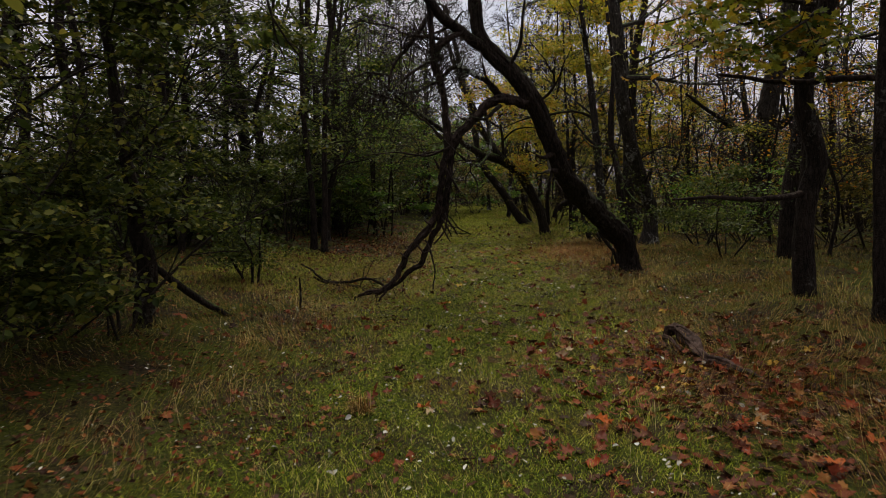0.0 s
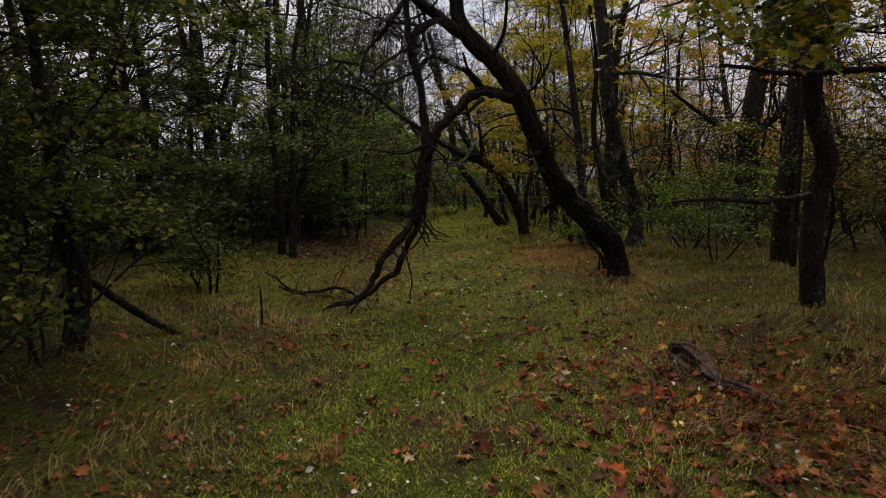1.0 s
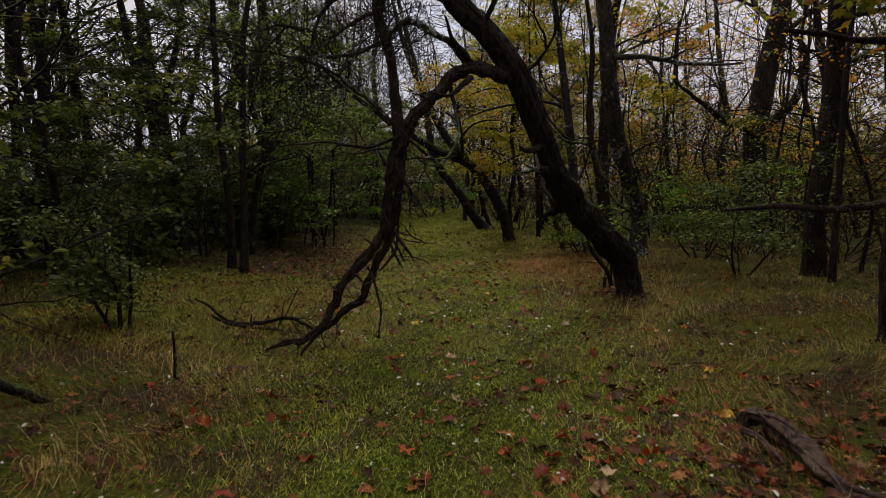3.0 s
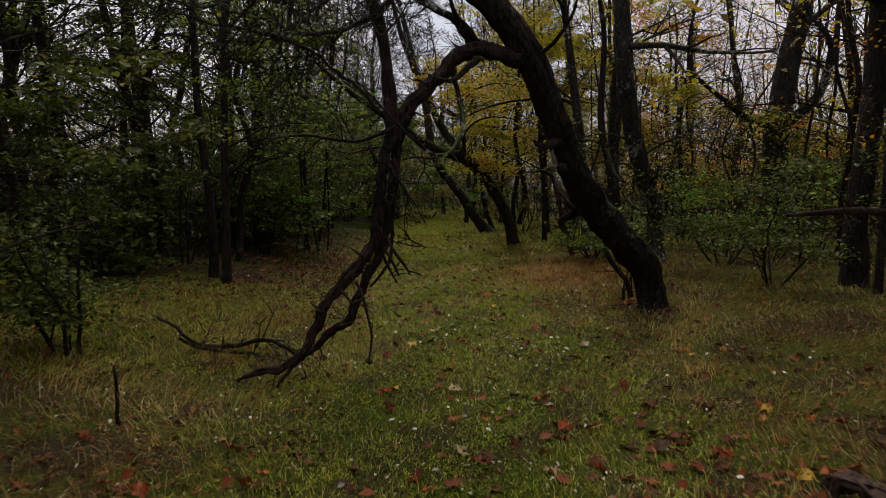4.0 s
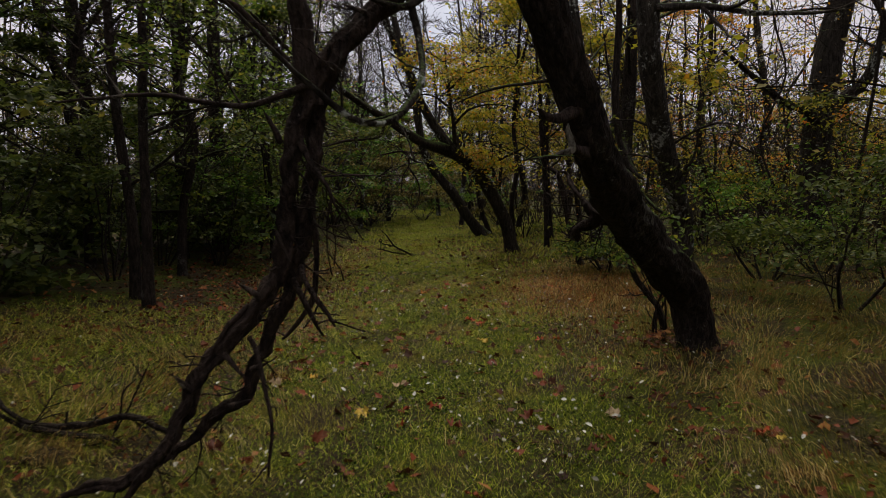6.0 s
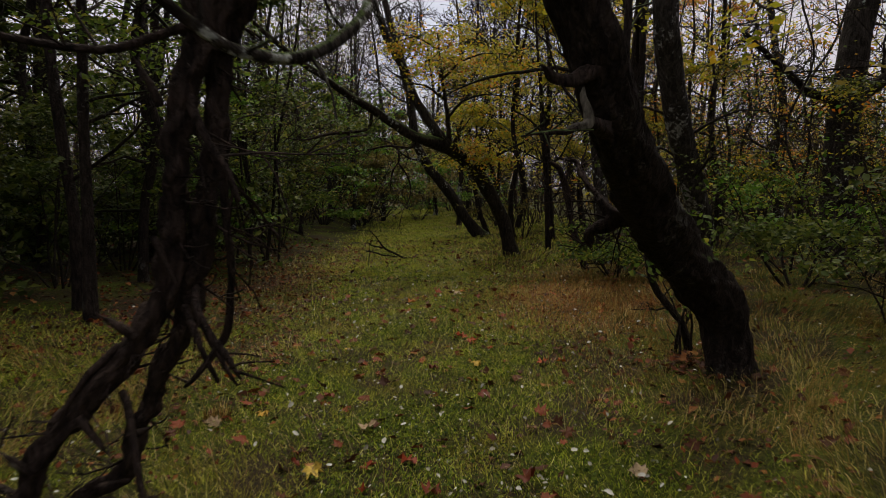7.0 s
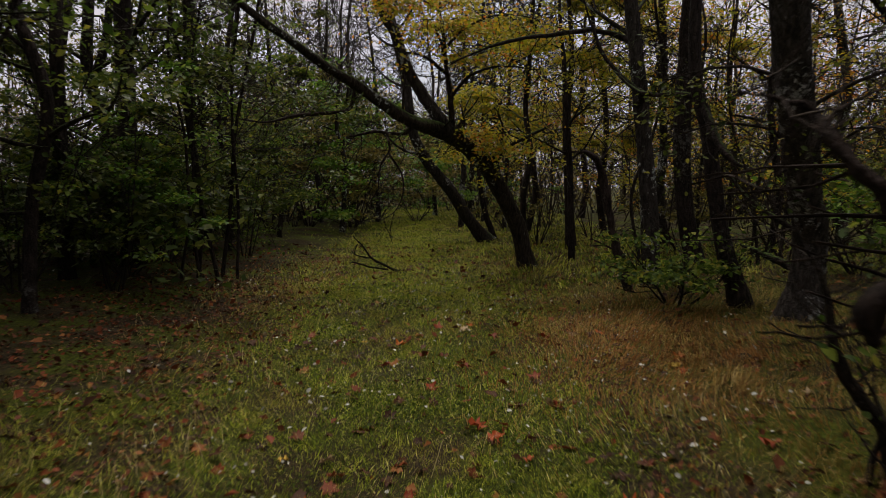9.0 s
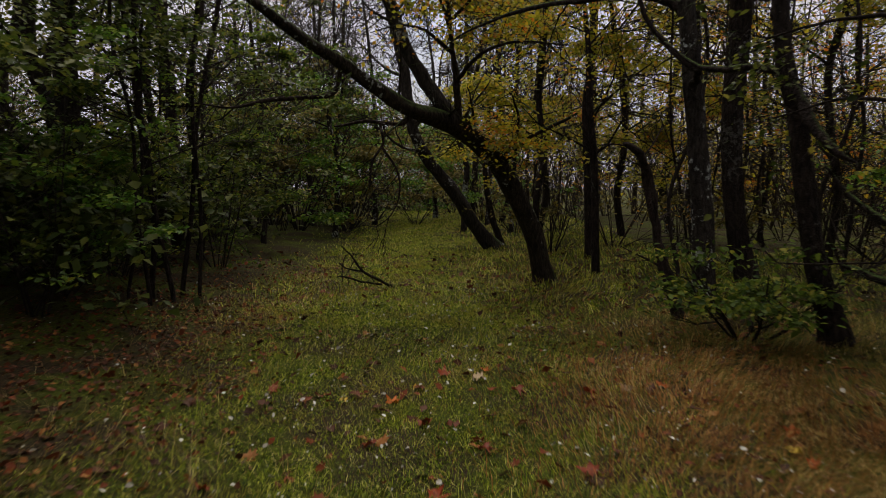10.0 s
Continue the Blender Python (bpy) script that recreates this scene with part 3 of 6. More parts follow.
def limb(parent, pts, mat, sides=14, step=0.06, lump=0.10, name="limb", label="", flare=0.0, twigs=0, twig_len=0.5, seed=1, depth=1, lift=0.02, r_twig=0.3, wild=0.3, crag=0.0, jag=1.0, grain=4.0):
    """One traced limb as a part, with side twigs along it."""
    b = Build()
    line = curve_points(pts, step)
    for i in range(1, len(line)):
        q = Vector(line[i, :3]) * 5.0 + Vector((seed, 0, 0))
        line[i, :3] += np.array(noise.noise_vector(q) + 0.5 * noise.noise_vector(q * 2.7)) * min(0.03, 0.010 + 0.10 * line[i, 3]) * jag
    tube(b, line, sides, lump, flare, seed, crag, grain)
    rng = np.random.default_rng(seed)
    ends, fine = [], Build()
    for k in range(twigs):
        i = int(len(line) * (0.25 + 0.74 * (k + rng.random()) / twigs))
        i = min(i, len(line) - 2)
        along = unit(line[i + 1, :3] - line[i, :3])
        side = unit(np.cross(along, rng.normal(0, 1, 3)))
        sprout(fine, line[i, :3], along * 0.5 + side, twig_len * rng.uniform(0.5, 1.2), max(0.007, line[i, 3] * r_twig), rng, depth, ends, lift, wild, 3, 0.0035)
    ob = part(name, b, mat, parent, label)
    if twigs:
        part("twig_mass", fine, mat, ob, kind="stuff")
    return ends


def arch_tree():
    t = thing("leaning_tree", (2.36, 12.1, 0), "dark mossy leaning tree arching over the grass path", "tree")
    limb(t, [(2.36, 12.1, -0.1, 0.176), (2.36, 12.1, 0.08, 0.163), (2.3, 12.08, 0.4, 0.162), (2.18, 11.95, 0.66, 0.181), (1.9, 11.66, 0.88, 0.170), (1.46, 11, 1.24, 0.156), (1.06, 10.25, 1.63, 0.132),
             (0.88, 9.97, 1.95, 0.116), (0.72, 9.85, 2.3, 0.120), (0.57, 9.75, 2.6, 0.120), (0.33, 9.7, 2.94, 0.117), (0.05, 9.65, 3.2, 0.110), (-0.14, 9.62, 3.42, 0.095),
             (-0.22, 9.6, 3.65, 0.085), (-0.26, 9.6, 4.2, 0.077), (-0.2, 9.5, 5, 0.063), (-0.3, 9.4, 6, 0.041)], BARK_DARK, 56, 0.022, 0.15, "trunk", "dark wet bark with moss", 0.35, seed=3, crag=0.017, grain=7.0, jag=0.25)
    limb(t, [(0.0, 9.65, 3.25, 0.09), (-0.14, 9.6, 3.36, 0.078), (-0.30, 9.5, 3.43, 0.074), (-0.54, 9.35, 3.59, 0.067), (-0.72, 9.2, 3.72, 0.062), (-1.1, 9.0, 4.2, 0.05), (-1.5, 8.8, 4.8, 0.035)], BARK_DARK, 14, twigs=14, twig_len=0.8, seed=4, depth=2, wild=0.4)
    limb(t, [(0.60, 9.78, 2.60, 0.085), (0.34, 9.65, 2.62, 0.064), (0.14, 9.5, 2.65, 0.060), (-0.05, 9.4, 2.58, 0.054), (-0.25, 9.35, 2.38, 0.055), (-0.46, 9.3, 2.15, 0.053), (-0.58, 9.25, 1.97, 0.048),
             (-0.65, 9.20, 1.68, 0.040), (-0.69, 9.2, 1.35, 0.038), (-0.72, 9.2, 1.19, 0.038), (-0.76, 9.2, 1.04, 0.041), (-0.86, 9.18, 0.88, 0.040), (-0.99, 9.15, 0.75, 0.040), (-1.11, 9.12, 0.60, 0.034),
             (-1.18, 9.1, 0.44, 0.033), (-1.28, 9.08, 0.25, 0.032), (-1.41, 9.05, 0.14, 0.031), (-1.60, 9.05, 0.09, 0.023), (-1.80, 9.05, 0.03, 0.013)], BARK_DEAD, 26, 0.022, 0.26, "broken_arm", "dead arm bent down to the grass", twigs=22, twig_len=0.22, seed=9, r_twig=0.2, crag=0.020, grain=15.0, jag=1.7)
    limb(t, [(-0.44, 9.32, 2.14, 0.040), (-0.54, 9.3, 1.95, 0.039), (-0.57, 9.28, 1.7, 0.037), (-0.60, 9.25, 1.45, 0.037), (-0.64, 9.25, 1.17, 0.037), (-0.69, 9.27, 1.01, 0.037), (-0.78, 9.3, 0.84, 0.034), (-0.88, 9.32, 0.65, 0.032), (-0.95, 9.34, 0.47, 0.031), (-1.08, 9.35, 0.36, 0.029),
             (-1.26, 9.38, 0.18, 0.021), (-1.42, 9.36, 0.08, 0.017), (-1.56, 9.3, 0.0, 0.010)], BARK_DEAD, 22, 0.022, 0.28, "broken_arm", "dead arm bent down to the grass", twigs=18, twig_len=0.25, seed=12, r_twig=0.22, crag=0.019, grain=15.0, jag=1.7)
    limb(t, [(-0.56, 9.25, 1.90, 0.053), (-0.60, 9.22, 2.29, 0.046), (-0.65, 9.2, 2.72, 0.045), (-0.74, 9.2, 3.0, 0.045), (-0.78, 9.2, 3.2, 0.040), (-0.83, 9.15, 3.9, 0.032), (-0.9, 9.1, 4.8, 0.024)], BARK_DEAD, 20, 0.03, 0.2, twigs=26, twig_len=0.6, wild=0.45, seed=14, r_twig=0.25, depth=2, crag=0.010)
    limb(t, [(-0.77, 9.2, 3.08, 0.044), (-0.70, 9.25, 3.29, 0.05), (-0.54, 9.3, 3.42, 0.046), (-0.40, 9.38, 3.49, 0.034)], BARK_DEAD, 10, 0.04, 0.3, "splinter", "torn pale brown wood", seed=15)
    limb(t, [(0.07, 9.50, 2.67, 0.036), (-0.09, 9.44, 2.87, 0.033), (-0.30, 9.38, 2.98, 0.030), (-0.47, 9.31, 3.04, 0.027), (-0.64, 9.25, 2.92, 0.024), (-0.73, 9.19, 2.84, 0.021), (-0.90, 9.12, 2.73, 0.018), (-1.13, 9.06, 2.69, 0.015), (-1.39, 9.00, 2.66, 0.012)], BARK_GREY, 12, 0.03, 0.25, "limb", "grey lichened twisted limb", jag=2.0, twigs=20, twig_len=0.55, seed=16, depth=2, wild=0.5, r_twig=0.35)
    limb(t, [(-0.74, 9.50, 3.85, 0.038), (-0.89, 9.42, 3.66, 0.034), (-0.99, 9.34, 3.48, 0.030), (-1.10, 9.26, 3.29, 0.026), (-1.23, 9.19, 3.15, 0.022), (-1.30, 9.11, 2.97, 0.018), (-1.34, 9.03, 2.76, 0.014), (-1.40, 8.95, 2.52, 0.010)], BARK_DEAD, 12, 0.03, 0.25, jag=2.0, twigs=20, twig_len=0.6, seed=17, depth=2, wild=0.5, r_twig=0.35)
    limb(t, [(-0.82, 9.20, 3.08, 0.022), (-0.97, 9.12, 3.00, 0.018), (-1.06, 9.05, 2.92, 0.015), (-1.24, 8.97, 2.77, 0.011), (-1.29, 8.90, 2.67, 0.008)], BARK_DEAD, 8, 0.04, 0.2, jag=2.0, twigs=6, twig_len=0.4, seed=901, depth=1, wild=0.4)
    limb(t, [(-0.64, 9.30, 3.39, 0.020), (-0.87, 9.20, 3.41, 0.017), (-1.13, 9.10, 3.44, 0.013), (-1.40, 9.00, 3.51, 0.009), (-1.74, 8.90, 3.58, 0.006)], BARK_DEAD, 8, 0.04, 0.2, jag=2.4, twigs=14, twig_len=0.55, seed=902, depth=2, wild=0.5, r_twig=0.4)
    limb(t, [(-1.34, 9.00, 2.90, 0.020), (-1.48, 8.93, 2.91, 0.017), (-1.60, 8.85, 2.91, 0.014), (-1.75, 8.78, 2.85, 0.011), (-1.90, 8.70, 2.80, 0.008), (-2.3, 8.5, 2.85, 0.005)], BARK_GREY, 8, 0.04, 0.2, jag=2.4, twigs=14, twig_len=0.55, seed=903, depth=2, wild=0.5, r_twig=0.4)
    limb(t, [(-1.54, 8.90, 2.90, 0.012), (-1.73, 8.80, 2.63, 0.008), (-1.91, 8.70, 2.36, 0.004)], BARK_DEAD, 6, 0.04, 0.2, "twig", jag=2.0, twigs=7, twig_len=0.4, seed=904, depth=1, wild=0.4, r_twig=0.5)
    limb(t, [(0.12, 9.50, 2.69, 0.026), (0.01, 9.43, 2.81, 0.021), (-0.09, 9.37, 2.90, 0.017), (-0.14, 9.30, 3.09, 0.012)], BARK_DEAD, 9, 0.03, 0.25, jag=1.6, twigs=4, twig_len=0.4, seed=905)
    limb(t, [(-0.66, 9.2, 2.10, 0.017), (-0.93, 9.1, 2.37, 0.013), (-1.12, 9.0, 2.50, 0.013), (-1.34, 8.9, 2.62, 0.011), (-1.7, 8.8, 2.66, 0.007), (-2.1, 8.7, 2.75, 0.005)], BARK_DEAD, 8, 0.04, 0.2, jag=3.2, twigs=24, twig_len=0.7, seed=18, depth=2, wild=0.5, r_twig=0.4)
    limb(t, [(0.10, 9.40, 2.56, 0.024), (0.01, 9.34, 2.47, 0.022), (-0.09, 9.28, 2.38, 0.018), (-0.21, 9.21, 2.37, 0.014), (-0.30, 9.15, 2.40, 0.008)], BARK_GREY, 12, 0.02, 0.3, "stub", "curled lichened stub", seed=19, jag=1.4, twigs=3, twig_len=0.2, depth=0)
    for k, (x, y, z, dx, dz) in enumerate([(-0.70, 9.15, 1.72, -0.07, 0.16), (-0.73, 9.14, 1.30, 0.08, -0.15), (-0.80, 9.13, 0.98, -0.11, 0.09), (-0.60, 9.22, 1.50, 0.06, 0.17), (-0.98, 9.1, 0.72, 0.10, -0.10), (-0.52, 9.2, 2.06, 0.10, 0.13), (-1.12, 9.07, 0.55, -0.09, 0.10), (-0.66, 9.2, 1.22, -0.05, -0.17), (-0.90, 9.28, 0.60, 0.10, 0.05), (-0.28, 9.3, 2.33, -0.13, 0.05), (-1.02, 9.3, 0.40, 0.12, 0.04), (0.05, 9.42, 2.57, -0.15, 0.10)]):
        limb(t, [(x, y, z, 0.016), (x + dx * 0.5, y - 0.015, z + dz * 0.5, 0.012), (x + dx, y - 0.03, z + dz, 0.003)], BARK_DEAD, 7, 0.02, 0.4, "splinter", seed=700 + k, crag=0.006, grain=15.0)
    limb(t, [(-0.88, 9.2, 0.78, 0.014), (-0.80, 9.1, 0.66, 0.013), (-0.77, 9.05, 0.53, 0.012), (-0.73, 9.0, 0.39, 0.010), (-0.75, 9.0, 0.17, 0.006)], BARK_DEAD, 6, 0.05, 0.1, "twig", twigs=3, twig_len=0.18, seed=20, depth=0)
    limb(t, [(-0.88, 9.2, 0.94, 0.016), (-0.97, 9.15, 0.85, 0.013), (-1.04, 9.1, 0.72, 0.008)], BARK_DEAD, 6, 0.05, 0.1, "twig", seed=21)
    limb(t, [(-0.66, 9.2, 1.07, 0.013), (-0.58, 9.1, 0.95, 0.012), (-0.53, 9.1, 0.84, 0.008)], BARK_DEAD, 6, 0.05, 0.1, "twig", seed=22)
    limb(t, [(-0.62, 9.2, 1.75, 0.02), (-0.54, 9.12, 1.60, 0.014), (-0.47, 9.08, 1.52, 0.010), (-0.42, 9.05, 1.42, 0.007)], BARK_DEAD, 6, 0.05, 0.1, "twig", twigs=6, twig_len=0.4, seed=23, depth=1, lift=-0.06)
    limb(t, [(-0.56, 9.2, 2.0, 0.02), (-0.85, 9.1, 1.88, 0.014), (-1.2, 9.0, 1.92, 0.010), (-1.6, 8.9, 1.88, 0.006)], BARK_DEAD, 6, 0.05, 0.1, "twig", twigs=6, twig_len=0.4, seed=24, depth=1)
    limb(t, [(0.84, 9.9, 1.96, 0.04), (0.72, 9.81, 1.89, 0.028), (0.64, 9.75, 1.89, 0.023), (0.61, 9.72, 1.91, 0.016), (0.585, 9.7, 1.925, 0.006)], BARK_DEAD, 14, 0.012, 0.3, "stub", "short snapped stub", seed=33, crag=0.012)
    limb(t, [(0.72, 9.70, 1.69, 0.014), (0.69, 9.68, 1.68, 0.013), (0.63, 9.62, 1.67, 0.010), (0.56, 9.57, 1.655, 0.007), (0.48, 9.52, 1.64, 0.004)], BARK_DARK, 9, 0.02, 0.3, "stub", "bare broken branch", jag=1.2, twigs=4, twig_len=0.25, seed=25, depth=0)
    limb(t, [(0.765, 9.785, 1.86, 0.004), (0.765, 9.78, 1.82, 0.014), (0.78, 9.77, 1.77, 0.018), (0.785, 9.76, 1.72, 0.021), (0.76, 9.735, 1.70, 0.019), (0.72, 9.70, 1.69, 0.015), (0.69, 9.68, 1.68, 0.012)], BARK_PALE, 16, 0.008, 0.25, "torn_wood", "pale torn wood where a branch broke", seed=26, crag=0.005, jag=0.3)
    limb(t, [(0.90, 9.95, 1.70, 0.04), (0.83, 9.83, 1.71, 0.028), (0.785, 9.765, 1.715, 0.020)], BARK_DEAD, 12, 0.012, 0.2, "stub", seed=39, crag=0.012)
    limb(t, [(1.32, 10.95, 1.27, 0.034), (1.16, 10.98, 1.33, 0.029), (1.11, 11.05, 1.40, 0.022), (1.06, 11.1, 1.48, 0.019), (1.03, 11.15, 1.56, 0.016), (1.015, 11.2, 1.62, 0.010), (0.96, 11.2, 1.63, 0.006), (0.82, 11.15, 1.64, 0.002)], BARK_DEAD, 16, 0.012, 0.5, "stub", "crooked snapped stub", seed=27, jag=1.6, grain=14.0, crag=0.012, twigs=9, twig_len=0.35, r_twig=0.15)
    limb(t, [(1.36, 11.05, 1.30, 0.055), (1.21, 11.0, 1.29, 0.044), (1.16, 11.0, 1.25, 0.037), (1.08, 11.0, 1.22, 0.032), (1.05, 11.0, 1.18, 0.029), (1.07, 11.02, 1.12, 0.027)], BARK_DEAD, 16, 0.014, 0.5, "stub", "thick drooping stub with a snapped end", seed=34, crag=0.012, jag=1.4, grain=14.0, twigs=7, twig_len=0.4, r_twig=0.2)
    limb(t, [(-0.50, 9.40, 2.08, 0.022), (-0.60, 9.50, 1.93, 0.020), (-0.645, 9.55, 1.806, 0.019), (-0.605, 9.55, 1.66, 0.018), (-0.624, 9.55, 1.512, 0.018), (-0.616, 9.55, 1.279, 0.017), (-0.610, 9.55, 1.075, 0.016), (-0.629, 9.55, 0.919, 0.015), (-0.684, 9.55, 0.832, 0.013), (-0.756, 9.55, 0.736, 0.010), (-0.801, 9.55, 0.695, 0.005)], BARK_DEAD, 10, 0.03, 0.25, "strand", seed=36, jag=0.6, twigs=4, twig_len=0.2, depth=0)
    limb(t, [(-0.707, 9.40, 1.037, 0.017), (-0.663, 9.40, 0.949, 0.015), (-0.619, 9.40, 0.86, 0.013), (-0.551, 9.40, 0.745, 0.006)], BARK_DEAD, 8, 0.03, 0.25, "twig", seed=908, twigs=3, twig_len=0.15, depth=0)
    limb(t, [(-0.62, 9.2, 1.13, 0.015), (-0.58, 9.1, 1.07, 0.013), (-0.49, 9.05, 0.96, 0.012), (-0.44, 9.05, 0.87, 0.005)], BARK_DEAD, 7, 0.03, 0.2, "twig", seed=37, twigs=3, twig_len=0.15, depth=0)
    limb(t, [(-0.12, 9.42, 2.56, 0.024), (-0.09, 9.45, 2.42, 0.020), (-0.05, 9.36, 2.22, 0.018), (-0.03, 9.02, 1.98, 0.0165), (-0.09, 8.78, 1.84, 0.0155), (-0.15, 8.59, 1.765, 0.0145), (-0.24, 8.42, 1.75, 0.0125), (-0.32, 8.34, 1.80, 0.011), (-0.40, 8.28, 1.87, 0.010), (-0.55, 8.2, 2.02, 0.007), (-0.72, 8.1, 2.2, 0.004)], BARK_GREY, 14, 0.02, 0.18, "hanging_branch", "grey lichened hanging branch", seed=38, jag=0.5, twigs=7, twig_len=0.3, depth=0, r_twig=0.2)
    limb(t, [(0.62, 9.72, 2.62, 0.024), (0.75, 9.62, 2.74, 0.018), (0.82, 9.55, 2.83, 0.014), (0.89, 9.47, 3.01, 0.010), (0.93, 9.40, 3.11, 0.006), (1.0, 9.3, 3.3, 0.003)], BARK_DARK, 8, 0.04, 0.2, jag=1.8, twigs=4, twig_len=0.35, seed=28)
    limb(t, [(0.82, 9.55, 2.84, 0.012), (0.79, 9.50, 2.98, 0.010), (0.68, 9.40, 3.12, 0.008), (0.43, 9.30, 3.42, 0.004)], BARK_DARK, 7, 0.04, 0.2, "twig", jag=1.8, twigs=4, twig_len=0.3, seed=906)
    limb(t, [(-1.22, 9.05, 0.33, 0.026), (-1.29, 8.98, 0.24, 0.022), (-1.37, 8.95, 0.14, 0.018), (-1.45, 8.92, 0.01, 0.009)], BARK_DEAD, 14, 0.02, 0.4, "broken_arm", "splintered tip sunk in the grass", seed=907, crag=0.012, grain=15.0, jag=1.5)
    limb(t, [(0.2, 9.65, 3.05, 0.03), (0.35, 9.5, 3.4, 0.022), (0.4, 9.3, 3.9, 0.014), (0.6, 9.2, 4.6, 0.01)], BARK_DARK, 7, 0.06, 0.1, twigs=10, twig_len=0.7, seed=29, depth=2)
    limb(t, [(-0.24, 9.6, 4.0, 0.05), (0.2, 9.3, 4.6, 0.035), (0.5, 9.0, 5.4, 0.02)], BARK_DARK, 8, 0.06, 0.1, twigs=7, twig_len=0.9, seed=30, depth=2)


arch_tree()


def shoots_at_foot():
    """Thin suckers at the foot of the leaning tree."""
    t = thing("sucker_shoots", (2.25, 12.75, 0), "crooked thin suckers behind the leaning tree's foot", "shoots")
    limb(t, [(2.27, 12.78, 0.0, 0.04), (2.25, 12.75, 0.15, 0.036), (2.18, 12.72, 0.34, 0.032), (1.95, 12.65, 0.61, 0.028), (1.85, 12.6, 0.89, 0.02), (1.78, 12.55, 1.05, 0.012), (1.62, 12.5, 1.3, 0.006)], BARK_THIN, 10, 0.03, 0.25, "shoot", seed=31, twigs=7, twig_len=0.5, depth=1)
    rng = np.random.default_rng(31)
    ends, fine = [], Build()
    for k in range(4):
        b = Build()
        x, y = 2.2 + rng.normal(0, 0.12), 12.7 + rng.normal(0, 0.12)
        sprout(b, (x, y, float(lie(x, y)) - 0.03), (rng.normal(-0.2, 0.25), rng.normal(-0.1, 0.2), 1), rng.uniform(0.6, 1.2), 0.014, rng, 1, ends, 0.1, 0.25, 3, fine=fine)
        part("shoot", b, BARK_THIN, t)
    part("twig_mass", fine, BARK_THIN, t, kind="stuff")
    crown_leaves(t, ends, LEAF_GREEN, 160, 0.06, 0.1, rng, True, "leaf_spray")


def second_arch():
    t = thing("leaning_tree", (1.66, 21.8, 0), "mossy tree leaning low across the far path", "tree")
    low = limb(t, [(1.68, 21.8, -0.08, 0.17), (1.66, 21.8, 0.02, 0.160), (1.60, 21.8, 0.27, 0.146), (1.46, 21.75, 0.75, 0.141), (1.14, 21.5, 1.37, 0.141), (0.81, 21.2, 1.85, 0.138), (0.46, 20.9, 2.14, 0.138), (0.15, 20.6, 2.29, 0.125),
             (-0.33, 20.2, 2.40, 0.096), (-0.73, 19.8, 2.63, 0.083), (-1.01, 19.5, 2.81, 0.071), (-1.31, 19.2, 2.97, 0.064), (-1.55, 18.9, 3.12, 0.058), (-1.80, 18.6, 3.29, 0.051), (-2.03, 18.3, 3.43, 0.046), (-2.5, 17.8, 3.8, 0.035), (-3.0, 17.3, 4.3, 0.02)],
         BARK_MOSSY, 24, 0.06, 0.12, "trunk", "curved mossy trunk", 0.3, jag=0.3, twigs=16, twig_len=0.9, seed=41, depth=1, r_twig=0.2)
    crown_leaves(t, [e for e in low if e[0] < -0.9], LEAF_DARK_SHADE, 900, 0.07, 0.16, np.random.default_rng(57), label="dark green leaves on thin twigs")
    limb(t, [(0.25, 20.65, 2.28, 0.115), (0.12, 20.6, 2.46, 0.10), (-0.08, 20.6, 2.74, 0.092), (-0.35, 20.6, 3.17, 0.085), (-0.57, 20.6, 3.75, 0.078), (-0.85, 20.6, 4.3, 0.08), (-1.2, 20.5, 5.2, 0.06), (-1.5, 20.4, 6.4, 0.03)], BARK_GREY, 18, 0.07, 0.12, twigs=9, twig_len=1.1, seed=42, depth=2, r_twig=0.3)
    ends = limb(t, [(0.32, 20.7, 2.30, 0.05), (0.29, 20.5, 2.77, 0.044), (0.24, 20.4, 3.14, 0.034), (0.18, 20.3, 3.59, 0.024), (0.1, 20.2, 4.3, 0.012)], BARK_MOSSY, 9, twigs=9, twig_len=0.9, seed=43, depth=2)
    ends += limb(t, [(0.98, 21.25, 1.75, 0.037), (1.22, 20.9, 2.04, 0.026), (1.50, 20.6, 2.20, 0.025), (1.83, 20.4, 2.36, 0.015)], BARK_DARK, 7, twigs=7, twig_len=0.6, seed=44)
    for k, pts in enumerate(([(0.30, 20.5, 2.8, 0.03), (0.6, 20.0, 3.05, 0.022), (1.0, 19.6, 3.1, 0.014), (1.5, 19.3, 3.0, 0.007)], [(0.25, 20.4, 3.1, 0.03), (-0.1, 20.0, 3.3, 0.02), (-0.4, 19.7, 3.3, 0.012), (-0.7, 19.4, 3.15, 0.006)], [(0.2, 20.3, 3.5, 0.025), (0.6, 20.1, 3.8, 0.018), (1.1, 20.0, 3.9, 0.010), (1.6, 19.9, 3.8, 0.006)],
                             [(0.22, 20.35, 3.3, 0.025), (0.1, 19.9, 3.6, 0.018), (0.0, 19.5, 3.7, 0.010), (-0.1, 19.0, 3.6, 0.006)], [(0.12, 20.2, 4.0, 0.02), (-0.3, 20.0, 4.2, 0.014), (-0.6, 19.8, 4.2, 0.007)], [(0.95, 21.2, 1.8, 0.025), (1.1, 20.6, 2.2, 0.018), (1.0, 20.2, 2.5, 0.012), (0.9, 19.8, 2.55, 0.006)])):
        ends += limb(t, pts, BARK_DARK, 7, twigs=10, twig_len=0.6, seed=480 + k, depth=1, lift=-0.02)
    limb(t, [(-0.30, 20.2, 2.36, 0.03), (-0.38, 20.2, 2.21, 0.024), (-0.84, 20.0, 2.22, 0.022), (-1.20, 19.9, 2.15, 0.012)], BARK_DEAD, 7, twigs=7, twig_len=0.5, seed=45, lift=-0.04)
